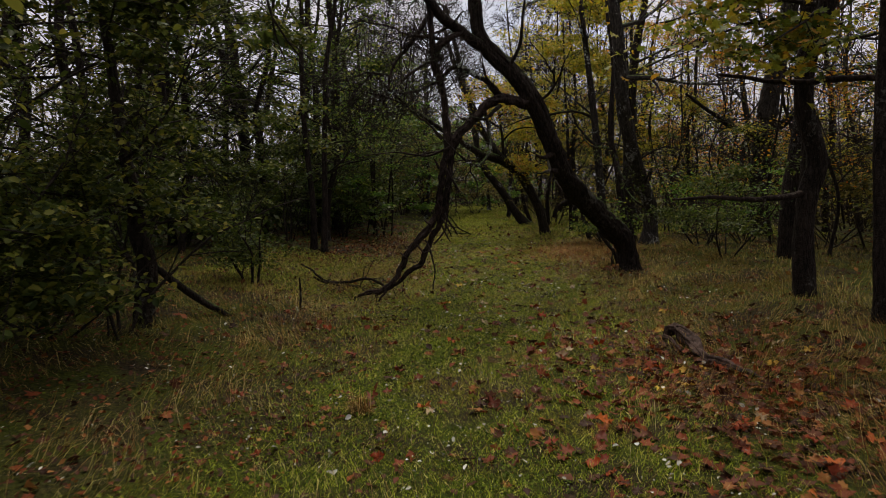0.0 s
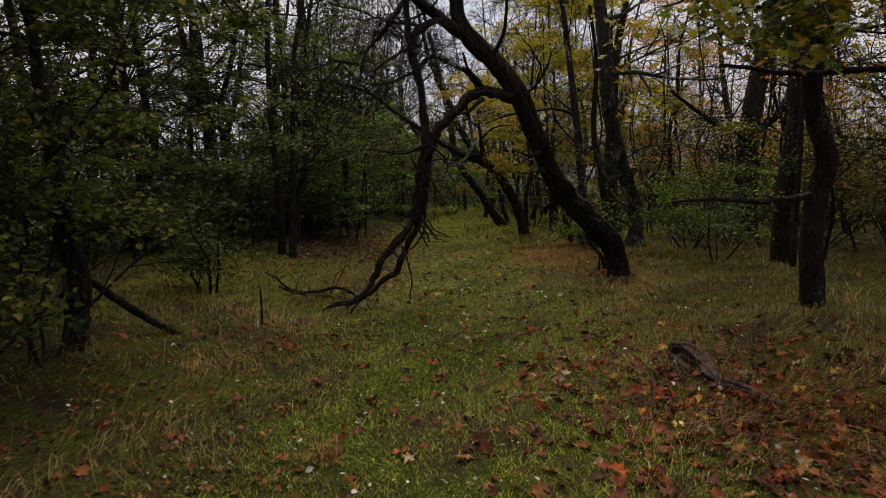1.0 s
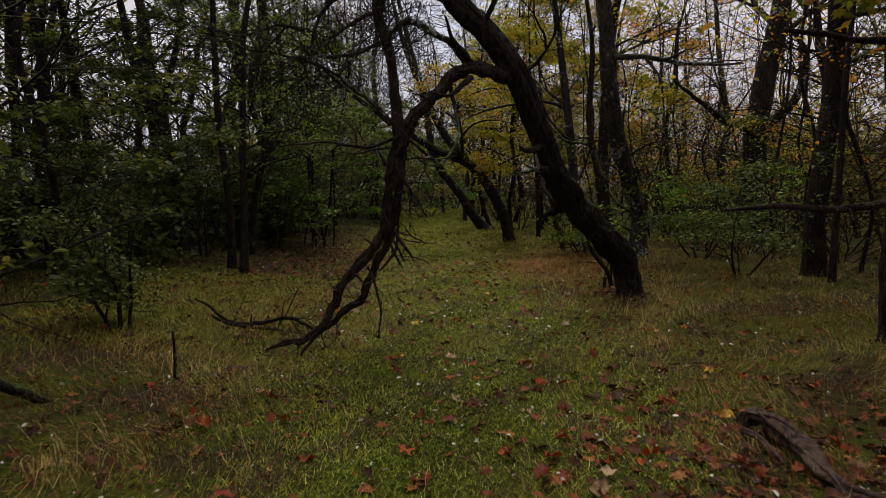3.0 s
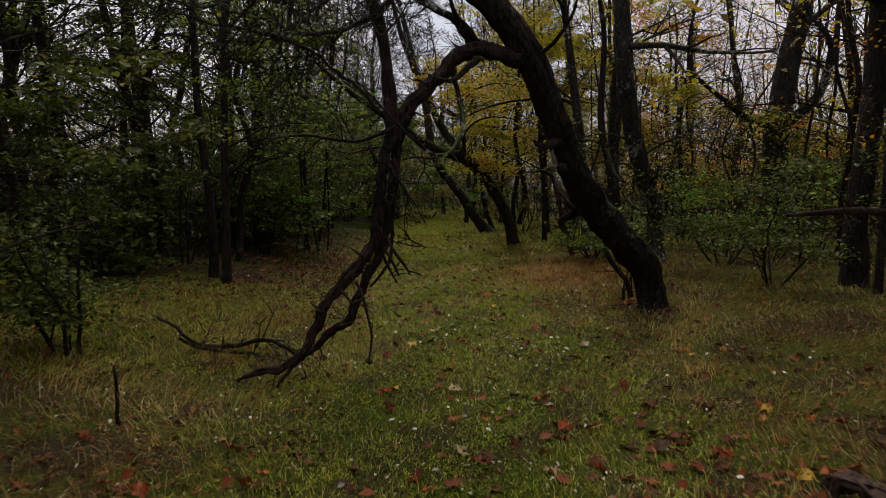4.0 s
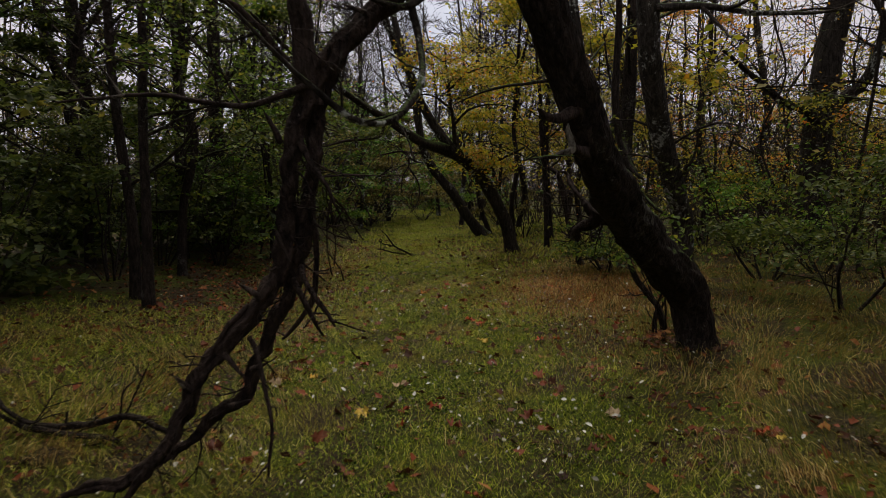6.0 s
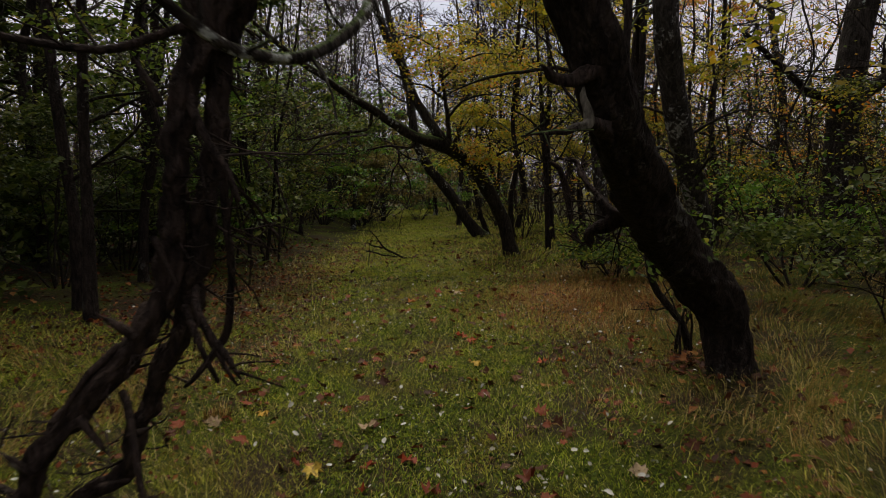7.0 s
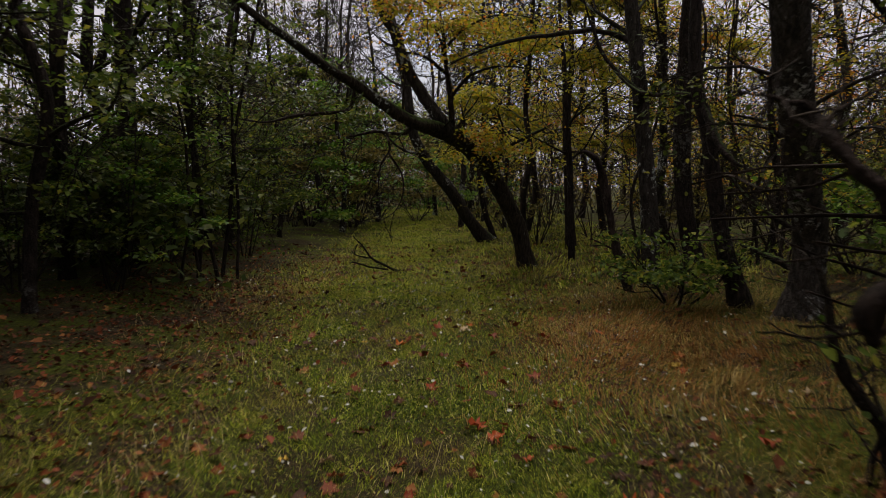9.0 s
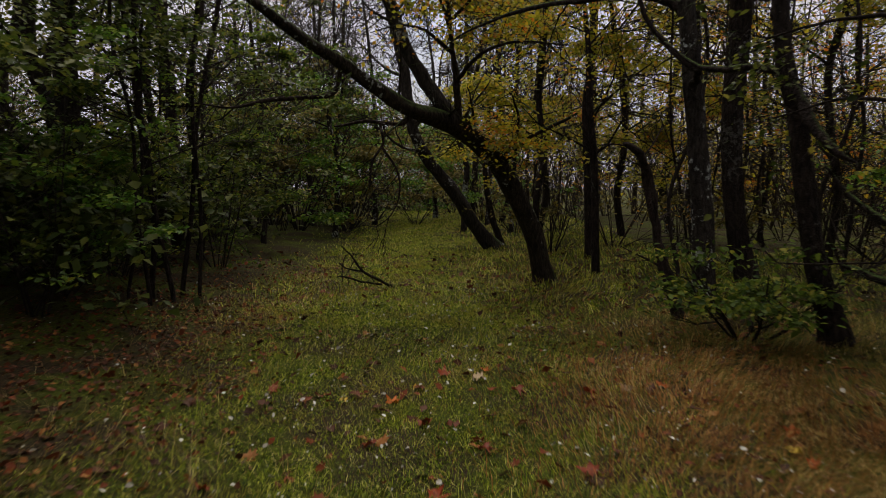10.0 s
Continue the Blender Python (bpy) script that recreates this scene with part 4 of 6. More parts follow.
    limb(t, [(-0.65, 20.0, 2.20, 0.019), (-0.62, 20.0, 1.96, 0.018), (-0.74, 19.9, 1.72, 0.014), (-0.78, 19.9, 1.4, 0.008)], BARK_DEAD, 6, twigs=7, twig_len=0.45, seed=46, lift=-0.08)
    limb(t, [(-0.63, 20.0, 1.91, 0.017), (-0.47, 20.0, 1.68, 0.014), (-0.41, 19.9, 1.40, 0.012), (-0.5, 19.9, 1.1, 0.008), (-0.75, 19.9, 0.9, 0.005)], BARK_DEAD, 6, twigs=9, twig_len=0.5, seed=47, lift=-0.08)
    limb(t, [(-1.05, 19.5, 2.78, 0.03), (-1.15, 19.55, 2.5, 0.027), (-1.44, 19.4, 2.43, 0.026), (-1.83, 19.2, 2.38, 0.024), (-2.15, 19.0, 2.27, 0.014), (-2.5, 18.8, 2.3, 0.008)], BARK_DEAD, 7, twigs=9, twig_len=0.6, seed=48, depth=1)
    return t, ends


ARCH, ARCH_ENDS = second_arch()


def third_arch():
    t = thing("leaning_tree", (1.1, 27.5, 0.1), "far leaning tree with flaking lichen bark", "tree")
    limb(t, [(1.35, 27.5, -0.05, 0.19), (1.1, 27.5, 0.24, 0.165), (0.75, 27.4, 0.71, 0.155), (0.37, 27.2, 1.30, 0.145), (-0.21, 27.0, 2.03, 0.130), (-0.53, 26.8, 2.66, 0.118), (-0.65, 26.8, 3.37, 0.11), (-0.77, 26.8, 4.16, 0.12),
             (-0.97, 26.8, 5.02, 0.11), (-1.3, 26.8, 6.2, 0.09), (-1.8, 26.8, 8.2, 0.05)], BARK_GREY, 20, 0.08, 0.12, "trunk", "grey flaking bark", 0.3, jag=0.3, twigs=12, twig_len=1.6, seed=51, depth=2, r_twig=0.3)
    s = thing("young_tree", (1.5, 28, 0), "slim young tree beside the far leaning trunk", "tree")
    limb(s, [(1.55, 28.0, -0.05, 0.092), (1.52, 28.0, 0.07, 0.088), (1.30, 28.0, 0.68, 0.079), (1.16, 28.0, 1.38, 0.07), (1.11, 28.0, 2.16, 0.052), (1.2, 28, 3.2, 0.03), (1.1, 28, 4.4, 0.015)], BARK_DARK, 10, 0.1, 0.1, "trunk", seed=52, twigs=8, twig_len=0.8)


third_arch()

# ---------------------------------------------------------------- standing trees


def tree(trace, mat, label, seed, top=9.0, limbs=8, first=2.2, reach=2.0, leaf=LEAF_GREEN, leaves=4000, size=0.09, spread=0.22, near=False, depth=2, sides=14, flare=0.35, lift=0.04, group="", category="tree", maple=False, kids=4, name="tree", top_thin=0.0, twig=0.0025):
    """A standing tree: trunk through the traced points and on up to its top, limbs, and a crown of leaves."""
    rng = np.random.default_rng(seed)
    x0, y0 = trace[0][:2]
    far = y0 > 17 or abs(x0) > 4.7
    z0 = float(lie(x0, y0))
    pts = [(x0, y0, z0 - 0.12, trace[0][3])] + [(p[0], p[1], max(p[2], z0 + 0.02 + 0.05 * i), p[3]) for i, p in enumerate(trace)]
    lx, ly, lz, lr = pts[-1]
    px, py, pz, _ = pts[-2]
    k = (lx - px) / max(0.3, lz - pz)
    j = (ly - py) / max(0.3, lz - pz)
    m = max(1, int((top - lz) / 1.2))
    for i in range(1, m + 1):
        f = i / m
        z = lz + (top - lz) * f
        pts.append((lx + np.clip(k, -0.15, 0.15) * (z - lz) + rng.normal(0, 0.08), ly + np.clip(j, -0.15, 0.15) * (z - lz) + rng.normal(0, 0.08), z, max(0.012, lr * (1 - 0.85 * f))))
    t = thing(name, (x0, y0, z0), label, category, group)
    b = Build()
    line = curve_points(pts, 0.04 if sides > 20 else 0.22 if far else 0.09)
    tube(b, line, sides, 0.10, flare, seed, 0.009 if sides > 20 else 0.0)
    part("trunk", b, mat, t)
    ends, fine = [], Build()
    zs = line[:, 2]
    for k in range(limbs):
        f = (k + rng.random()) / limbs
        z = first + (top - 0.3 - first) * f
        i = int(np.clip(np.searchsorted(zs, z), 1, len(line) - 2))
        a = rng.uniform(0, 2 * np.pi)
        b = Build()
        L = reach * (1.1 - 0.3 * f) * rng.uniform(0.7, 1.2)
        sprout(b, line[i, :3], (math.cos(a), math.sin(a), rng.uniform(0.1, 0.7)), L, max(0.008, line[i, 3] * 0.42), rng, depth, ends, lift, 0.25, kids, max(twig, 0.004) if far else twig, far, fine)
        part("limb", b, mat if line[i, 3] > 0.05 else BARK_THIN, t)
    if limbs:
        part("twig_mass", fine, BARK_THIN, t, kind="stuff")
    crown_leaves(t, ends, leaf, leaves, size, spread, rng, near, maple=maple, top_thin=top_thin)
    return t, ends, rng


def upright(x, y, r, lean=0.0, h=4.0, wob=0.1, seed=0):
    """A trunk line for a tree seen only in part."""
    rng = np.random.default_rng(seed + 900)
    return [(x + lean * z + rng.normal(0, wob) * (z > 0.3), y + rng.normal(0, wob) * (z > 0.3), float(lie(x, y)) + z, r * (1 - 0.06 * z)) for z in np.linspace(0.1, h, 5)]


crown_leaves(ARCH, ARCH_ENDS, LEAF_YELLOW, 4200, 0.065, 0.16, np.random.default_rng(55), label="yellow and orange leaves")
crown_leaves(ARCH, ARCH_ENDS, LEAF_ORANGE, 1800, 0.06, 0.14, np.random.default_rng(56), label="orange leaves")

shoots_at_foot()

# right of the path
tr, ends, rng = tree([(3.78, 8.7, 0.26, 0.130), (3.74, 8.7, 0.83, 0.117), (3.77, 8.7, 1.4, 0.114), (3.86, 8.7, 1.81, 0.116), (3.7, 8.7, 2.37, 0.104), (3.67, 8.7, 2.9, 0.110), (3.77, 8.7, 3.35, 0.109), (3.9, 8.7, 3.7, 0.104)],
                     BARK_DARK, "dark thick-barked maple trunk beside the path", 61, top=9, limbs=8, first=3.4, reach=2.4, leaf=LEAF_MAPLE, leaves=2600, size=0.12, spread=0.25, sides=44, maple=True, flare=0.2)
limb(tr, [(3.70, 8.65, 1.42, 0.04), (3.50, 8.6, 1.38, 0.036), (3.04, 8.5, 1.34, 0.03), (2.56, 8.4, 1.37, 0.024), (2.08, 8.3, 1.34, 0.012)], BARK_DEAD, 9, 0.05, 0.12, "dead_branch", "bare dead side branch", twigs=6, twig_len=0.35, seed=62, depth=1, r_twig=0.35)
limb(tr, [(4.6, 8.1, 2.66, 0.03), (4.33, 8.2, 2.69, 0.037), (3.84, 8.4, 2.72, 0.037), (3.39, 8.4, 2.69, 0.032), (2.60, 8.5, 2.79, 0.018)], BARK_DEAD, 9, 0.05, 0.12, "dead_branch", "bare dead side branch", twigs=7, twig_len=0.4, seed=63, depth=1, r_twig=0.35)
spray = []
for k, pts in enumerate(([(3.7, 8.6, 3.3, 0.03), (3.2, 8.2, 3.35, 0.022), (2.6, 7.9, 3.2, 0.014), (2.1, 7.7, 2.95, 0.008)], [(3.8, 8.6, 3.5, 0.03), (3.5, 8.0, 3.4, 0.022), (3.1, 7.4, 3.15, 0.014), (2.7, 7.0, 2.9, 0.008)],
                         [(3.7, 8.6, 3.6, 0.03), (3.2, 8.4, 3.6, 0.022), (2.5, 8.2, 3.5, 0.014), (1.9, 8.1, 3.3, 0.008)])):
    spray += limb(tr, pts, BARK_THIN, 7, 0.08, 0.05, "limb", twigs=7, twig_len=0.7, seed=70 + k, depth=1, lift=-0.02)
crown_leaves(tr, spray, LEAF_MAPLE, 800, 0.105, 0.14, rng, name="leaf_spray", label="yellow and green maple leaves", maple=True)

tree([(3.80, 7.0, 0.10, 0.085), (3.75, 7.0, 0.85, 0.076), (3.69, 7.0, 1.93, 0.075), (3.68, 7.0, 2.98, 0.07)], BARK_DARK, "slim dark trunk close to the path edge", 64, top=6.5, limbs=4, first=3.6, reach=1.2, leaf=LEAF_MAPLE, leaves=200, size=0.12, maple=True, depth=1)
tree([(5.32, 13.0, 0.15, 0.166), (5.30, 13.0, 1.03, 0.150), (5.38, 13.0, 1.80, 0.145), (5.46, 13.0, 2.75, 0.138), (5.48, 13.0, 3.69, 0.13), (5.48, 13.0, 4.61, 0.12)], BARK_DARK, "straight dark trunk behind the shrub", 65, top=10, limbs=9, first=2.8, reach=2.2, leaf=LEAF_YELLOW, leaves=300, size=0.07)
tree([(5.15, 12.2, 0.2, 0.05), (5.18, 12.2, 1.5, 0.045), (5.2, 12.2, 3.0, 0.04)], BARK_THIN, "thin straight sapling pole", 66, top=6, limbs=5, first=2, reach=1.0, leaf=LEAF_OLIVE, leaves=90, depth=1, sides=8)
tr, ends, rng = tree([(3.56, 16.1, 0.10, 0.205), (3.58, 16.1, 0.55, 0.162), (3.54, 16.0, 1.0, 0.148), (3.26, 15.66, 1.6, 0.146), (2.97, 15.27, 2.2, 0.144), (2.77, 14.97, 2.8, 0.142), (2.62, 14.72, 3.3, 0.138), (2.5, 14.5, 4.2, 0.125)],
     BARK_PATCHED, "grey leaning trunk with pale lichen patches", 67, top=10, limbs=9, first=3.6, reach=2.4, leaf=LEAF_YELLOW, leaves=900, size=0.1, sides=26)
limb(tr, [(3.52, 16.1, 0.66, 0.043), (3.46, 16.4, 0.70, 0.036), (3.36, 16.7, 0.78, 0.028), (3.28, 16.85, 0.82, 0.012)], BARK_DARK, 9, 0.05, 0.15, "limb", seed=77, twigs=3, twig_len=0.4)
limb(tr, [(3.46, 15.95, 1.0, 0.030), (3.24, 16.2, 1.18, 0.026), (3.15, 16.5, 1.34, 0.021), (3.02, 16.7, 1.6, 0.010)], BARK_DARK, 8, 0.05, 0.15, "limb", seed=78, twigs=6, twig_len=0.5)
spray = []
for k, pts in enumerate(([(3.3, 15.7, 1.5, 0.02), (3.3, 15.2, 1.75, 0.015), (3.2, 14.7, 1.85, 0.010), (3.1, 14.2, 1.8, 0.005)], [(3.2, 15.6, 1.7, 0.02), (2.9, 15.5, 1.9, 0.015), (2.5, 15.5, 1.95, 0.010), (2.1, 15.6, 1.85, 0.005)],
                         [(3.05, 15.4, 2.0, 0.02), (3.4, 15.1, 2.25, 0.015), (3.6, 14.8, 2.3, 0.010), (3.8, 14.4, 2.2, 0.005)], [(2.95, 15.25, 2.25, 0.02), (2.6, 15.4, 2.4, 0.014), (2.3, 15.7, 2.4, 0.008), (2.0, 15.9, 2.3, 0.005)],
                         [(3.5, 16.0, 1.1, 0.012), (3.1, 15.6, 1.05, 0.009), (2.7, 15.5, 0.98, 0.007), (2.1, 15.6, 0.97, 0.003)])):
    spray += limb(tr, pts, BARK_THIN, 7, 0.06, 0.05, "limb", twigs=8 if k < 4 else 3, twig_len=0.55, seed=570 + k, depth=1, lift=-0.03)
crown_leaves(tr, spray, LEAF_OLIVE, 550, 0.055, 0.10, rng, True, name="leaf_spray", label="dull olive-green leaves on low twigs")
tr, ends, rng = tree([(3.36, 17.0, 0.14, 0.125), (3.25, 17.0, 0.50, 0.100), (3.13, 17.0, 0.90, 0.088), (3.04, 17.0, 1.36, 0.082), (2.94, 17.0, 2.02, 0.078), (2.82, 17.0, 2.47, 0.068), (2.77, 17.0, 3.1, 0.062)], BARK_DARK, "dark slanting trunk in a cluster", 68, top=8, limbs=8, first=3.2, reach=1.8, leaf=LEAF_YELLOW, leaves=700, size=0.1)
limb(tr, [(2.86, 17.0, 2.34, 0.038), (2.70, 17.2, 2.42, 0.034), (2.54, 17.5, 2.45, 0.030), (2.40, 17.8, 2.54, 0.02), (2.2, 18.1, 2.8, 0.01)], BARK_DARK, 9, 0.05, 0.15, "limb", seed=79, twigs=5, twig_len=0.6)
limb(tr, [(2.88, 17.0, 2.28, 0.042), (2.90, 16.8, 2.03, 0.046), (2.93, 16.65, 1.84, 0.040), (3.0, 16.5, 1.68, 0.030), (3.08, 16.4, 1.62, 0.010)], BARK_DARK, 10, 0.04, 0.25, "stub", "drooping snapped limb", seed=80, twigs=3, twig_len=0.3)
tree([(4.13, 20.5, 0.20, 0.141), (3.95, 20.5, 0.98, 0.134), (3.85, 20.5, 2.42, 0.133), (3.90, 20.5, 3.23, 0.138), (3.92, 20.5, 4.03, 0.13)], BARK_DARK, "dark upright trunk in a cluster", 69, top=11, limbs=9, first=3, reach=2.2, leaf=LEAF_YELLOW, leaves=1500, size=0.1)
tr, ends, rng = tree([(2.94, 18.8, 0.21, 0.125), (2.86, 18.8, 1.34, 0.111), (2.74, 18.8, 2.48, 0.101), (2.66, 18.8, 3.15, 0.091), (2.60, 18.8, 3.59, 0.09)], BARK_GREY, "grey upright trunk in a cluster", 71, top=10, limbs=9, first=2.6, reach=2.2, leaf=LEAF_YELLOW, leaves=1500, size=0.1)
limb(tr, [(2.65, 18.8, 3.25, 0.048), (2.44, 18.9, 3.37, 0.038), (2.13, 19.0, 3.48, 0.034), (1.59, 19.0, 3.41, 0.030), (1.19, 19.0, 3.36, 0.026), (0.72, 19.0, 3.23, 0.018), (0.25, 19.0, 3.01, 0.008)], BARK_DARK, 9, 0.06, 0.15, "limb", seed=581, twigs=12, twig_len=0.8, depth=2, jag=1.6)
limb(tr, [(2.72, 18.8, 2.50, 0.044), (2.60, 18.3, 2.55, 0.037), (2.38, 18.4, 2.78, 0.031), (2.18, 18.5, 3.05, 0.025), (2.05, 18.5, 3.33, 0.019), (1.94, 18.5, 3.63, 0.012), (1.8, 18.4, 4.1, 0.006)], BARK_DARK, 9, 0.06, 0.15, "limb", seed=582, twigs=8, twig_len=0.7, depth=1, jag=1.6)
t = thing("dead_tree", (2.52, 18.5, 0), "crooked dead stem among green shrubs", "dead tree")
limb(t, [(2.6, 18.5, 0.05, 0.066), (2.5, 18.5, 0.28, 0.058), (2.33, 18.5, 0.82, 0.052), (2.22, 18.5, 1.43, 0.050), (2.10, 18.4, 1.74, 0.044), (1.98, 18.35, 1.82, 0.040), (1.90, 18.3, 1.85, 0.020)], BARK_DEAD, 14, 0.04, 0.3, "stem", flare=0.2, seed=72, twigs=9, twig_len=0.5, depth=1, jag=1.5)
tree([(2.46, 22.0, 0.2, 0.058), (2.41, 22.0, 1.7, 0.056), (2.32, 22.0, 2.62, 0.052), (2.28, 22.0, 3.52, 0.041), (2.19, 22.0, 4.41, 0.027)], BARK_DARK, "slim dark sapling with yellow leaves", 583, top=6.5, limbs=10, first=1.8, reach=1.6, leaf=LEAF_YELLOW, leaves=1800, size=0.08)
tree([(2.81, 24.0, 0.21, 0.106), (2.74, 24.0, 1.65, 0.09), (2.68, 24.0, 2.90, 0.082), (2.77, 24.0, 3.85, 0.059), (2.71, 24.0, 4.93, 0.044)], BARK_DARK, "slim tree with yellowing leaves", 73, top=8, limbs=12, first=1.8, reach=1.8, leaf=LEAF_YELLOW, leaves=3600, size=0.09)
tr, ends, rng = tree([(7.02, 19.0, 0.23, 0.299), (7.01, 19.0, 1.30, 0.273), (7.01, 19.0, 2.48, 0.26), (7.21, 19.0, 4.10, 0.234), (7.45, 19.0, 5.35, 0.22)], BARK_GREY, "large grey-brown trunk with forked limbs", 74, top=13, limbs=9, first=4, reach=3.2, leaf=LEAF_YELLOW, leaves=1000, size=0.09, sides=22)
limb(tr, [(7.1, 19.0, 2.85, 0.14), (7.45, 19.0, 3.08, 0.113), (7.72, 18.8, 3.38, 0.098), (7.84, 18.6, 3.86, 0.083), (7.85, 18.5, 4.40, 0.07), (7.67, 18.5, 4.77, 0.051), (7.44, 18.5, 4.96, 0.03)], BARK_GREY, 12, 0.08, 0.1, "limb", seed=75, twigs=6, twig_len=1.2)
limb(tr, [(7.1, 19.0, 2.6, 0.1), (6.6, 18.6, 2.85, 0.085), (6.0, 18.2, 2.95, 0.07), (5.4, 17.8, 3.25, 0.05), (4.6, 17.4, 3.7, 0.03)], BARK_DARK, 10, 0.08, 0.1, "limb", seed=76, twigs=12, twig_len=1.2, depth=2)

# left of the path
tree([(-3.68, 14.3, 0.34, 0.072), (-3.70, 14.3, 1.13, 0.062), (-3.79, 14.3, 2.02, 0.058), (-3.86, 14.3, 2.84, 0.055), (-3.88, 14.3, 3.55, 0.052), (-3.90, 14.3, 4.07, 0.048)], BARK_DARK, "slim dark trunk with leafy shoots", 81, top=9, limbs=13, first=1.3, reach=1.6, leaf=LEAF_GREEN, leaves=6000, size=0.075)
tree([(-3.37, 13.9, 0.29, 0.072), (-3.35, 13.9, 1.15, 0.056), (-3.35, 13.9, 2.09, 0.053), (-3.32, 13.9, 3.01, 0.050), (-3.29, 13.9, 3.91, 0.046)], BARK_DARK, "slim dark trunk with leafy shoots", 82, top=9, limbs=12, first=1.5, reach=1.5, leaf=LEAF_GREEN, leaves=5000, size=0.075)
tree([(-7.4, 21.0, 0.2, 0.19), (-7.55, 21.0, 3.34, 0.155), (-7.71, 21.0, 4.56, 0.14), (-7.82, 21.0, 5.76, 0.123)], BARK_DARK, "dark leaning trunk against the sky", 83, top=11, limbs=11, first=3.0, reach=2.4, leaf=LEAF_OLIVE, leaves=5000, size=0.10)
tree([(-4.45, 20.0, 0.18, 0.158), (-4.47, 20.0, 2.45, 0.141), (-4.47, 20.0, 3.99, 0.124), (-4.50, 20.0, 5.50, 0.115)], BARK_DARK, "dark straight trunk in leafy thicket", 84, top=11, limbs=13, first=1.6, reach=2.2, leaf=LEAF_GREEN, leaves=6500, size=0.09)

LEFT = [(-4.9, 6.6, 0.05, LEAF_OLIVE, 7.5), (-6.2, 10.2, 0.07, LEAF_DARK_SHADE, 8), (-5.7, 12.5, 0.06, LEAF_GREEN, 7), (-6.8, 14.5, 0.09, LEAF_DARK_SHADE, 10), (-5.6, 17.0, 0.08, LEAF_DARK_SHADE, 8), (-8.5, 17.5, 0.10, LEAF_DARK_SHADE, 10),
        (-4.8, 24.3, 0.10, LEAF_GREEN, 9), (-6.4, 23.5, 0.11, LEAF_OLIVE, 10), (-3.9, 27.0, 0.06, LEAF_GREEN, 6.5), (-5.5, 28.5, 0.09, LEAF_OLIVE, 9), (-3.5, 35.5, 0.07, LEAF_DARK_SHADE, 7), (-6.0, 33.0, 0.10, LEAF_OLIVE, 9), (-4.2, 22.0, 0.07, LEAF_GREEN, 7.0), (-9.5, 12.0, 0.12, LEAF_DARK_SHADE, 10), (-8.0, 7.5, 0.10, LEAF_DARK_SHADE, 9), (-3.9, 16.4, 0.07, LEAF_DARK_SHADE, 8), (-4.7, 18.6, 0.10, LEAF_DARK_SHADE, 10), (-5.6, 21.6, 0.12, LEAF_GREEN, 10), (-4.0, 23.2, 0.06, LEAF_DARK_SHADE, 8), (-7.0, 19.0, 0.12, LEAF_OLIVE, 11), (-5.4, 25.8, 0.1, LEAF_OLIVE, 10), (-8.2, 25.0, 0.13, LEAF_OLIVE, 11), (-5.6, 9.0, 0.08, LEAF_OLIVE, 9)]
for k, (x, y, r, leaf, top) in enumerate(LEFT):
    tree(upright(x, y, r, seed=k), BARK_DARK, "leafy dark-stemmed tree in the thicket", 100 + k, top=top, limbs=14, first=0.8, reach=2.6 if y < 13 else 2.1, leaf=leaf, leaves=3200 if x < -7.9 else 7200, size=0.075, spread=0.15, sides=10, kids=3, group="thicket trees", top_thin=0.0 if y < 13 else 0.25 if x > -5.2 else 0.07)

for k, (x, y, r) in enumerate([(-3.0, 19.4, 0.03), (-3.15, 19.1, 0.022), (-3.3, 19.5, 0.035), (-2.85, 19.8, 0.025), (-3.45, 19.2, 0.02), (-3.1, 19.9, 0.03)]):
    tree(upright(x, y, r, (k - 2.5) * 0.06, seed=300 + k, wob=0.06), BARK_DARK, "thin dark stem in a close clump", 360 + k, top=6, limbs=8, first=1.4, reach=1.1, leaf=LEAF_DARK_SHADE, leaves=900, size=0.08, sides=8, group="thicket stems", flare=0.1, top_thin=0.2)

for k, (x, y, top) in enumerate([(-8.0, 15.5, 10), (-9.6, 19.0, 11), (-10.6, 15.2, 10), (-8.6, 22.2, 11), (-11.2, 23.0, 12), (-7.4, 16.6, 9.5), (-9.4, 13.4, 9)]):
    tree(upright(x, y, 0.11, seed=520 + k), BARK_DARK, "tall dark-leaved tree behind the thicket", 730 + k, top=top, limbs=13, first=1.8, reach=2.6, leaf=LEAF_DARK_SHADE if k % 2 else LEAF_OLIVE, leaves=4200, size=0.11, spread=0.18, sides=8, kids=3, group="tall thicket trees")

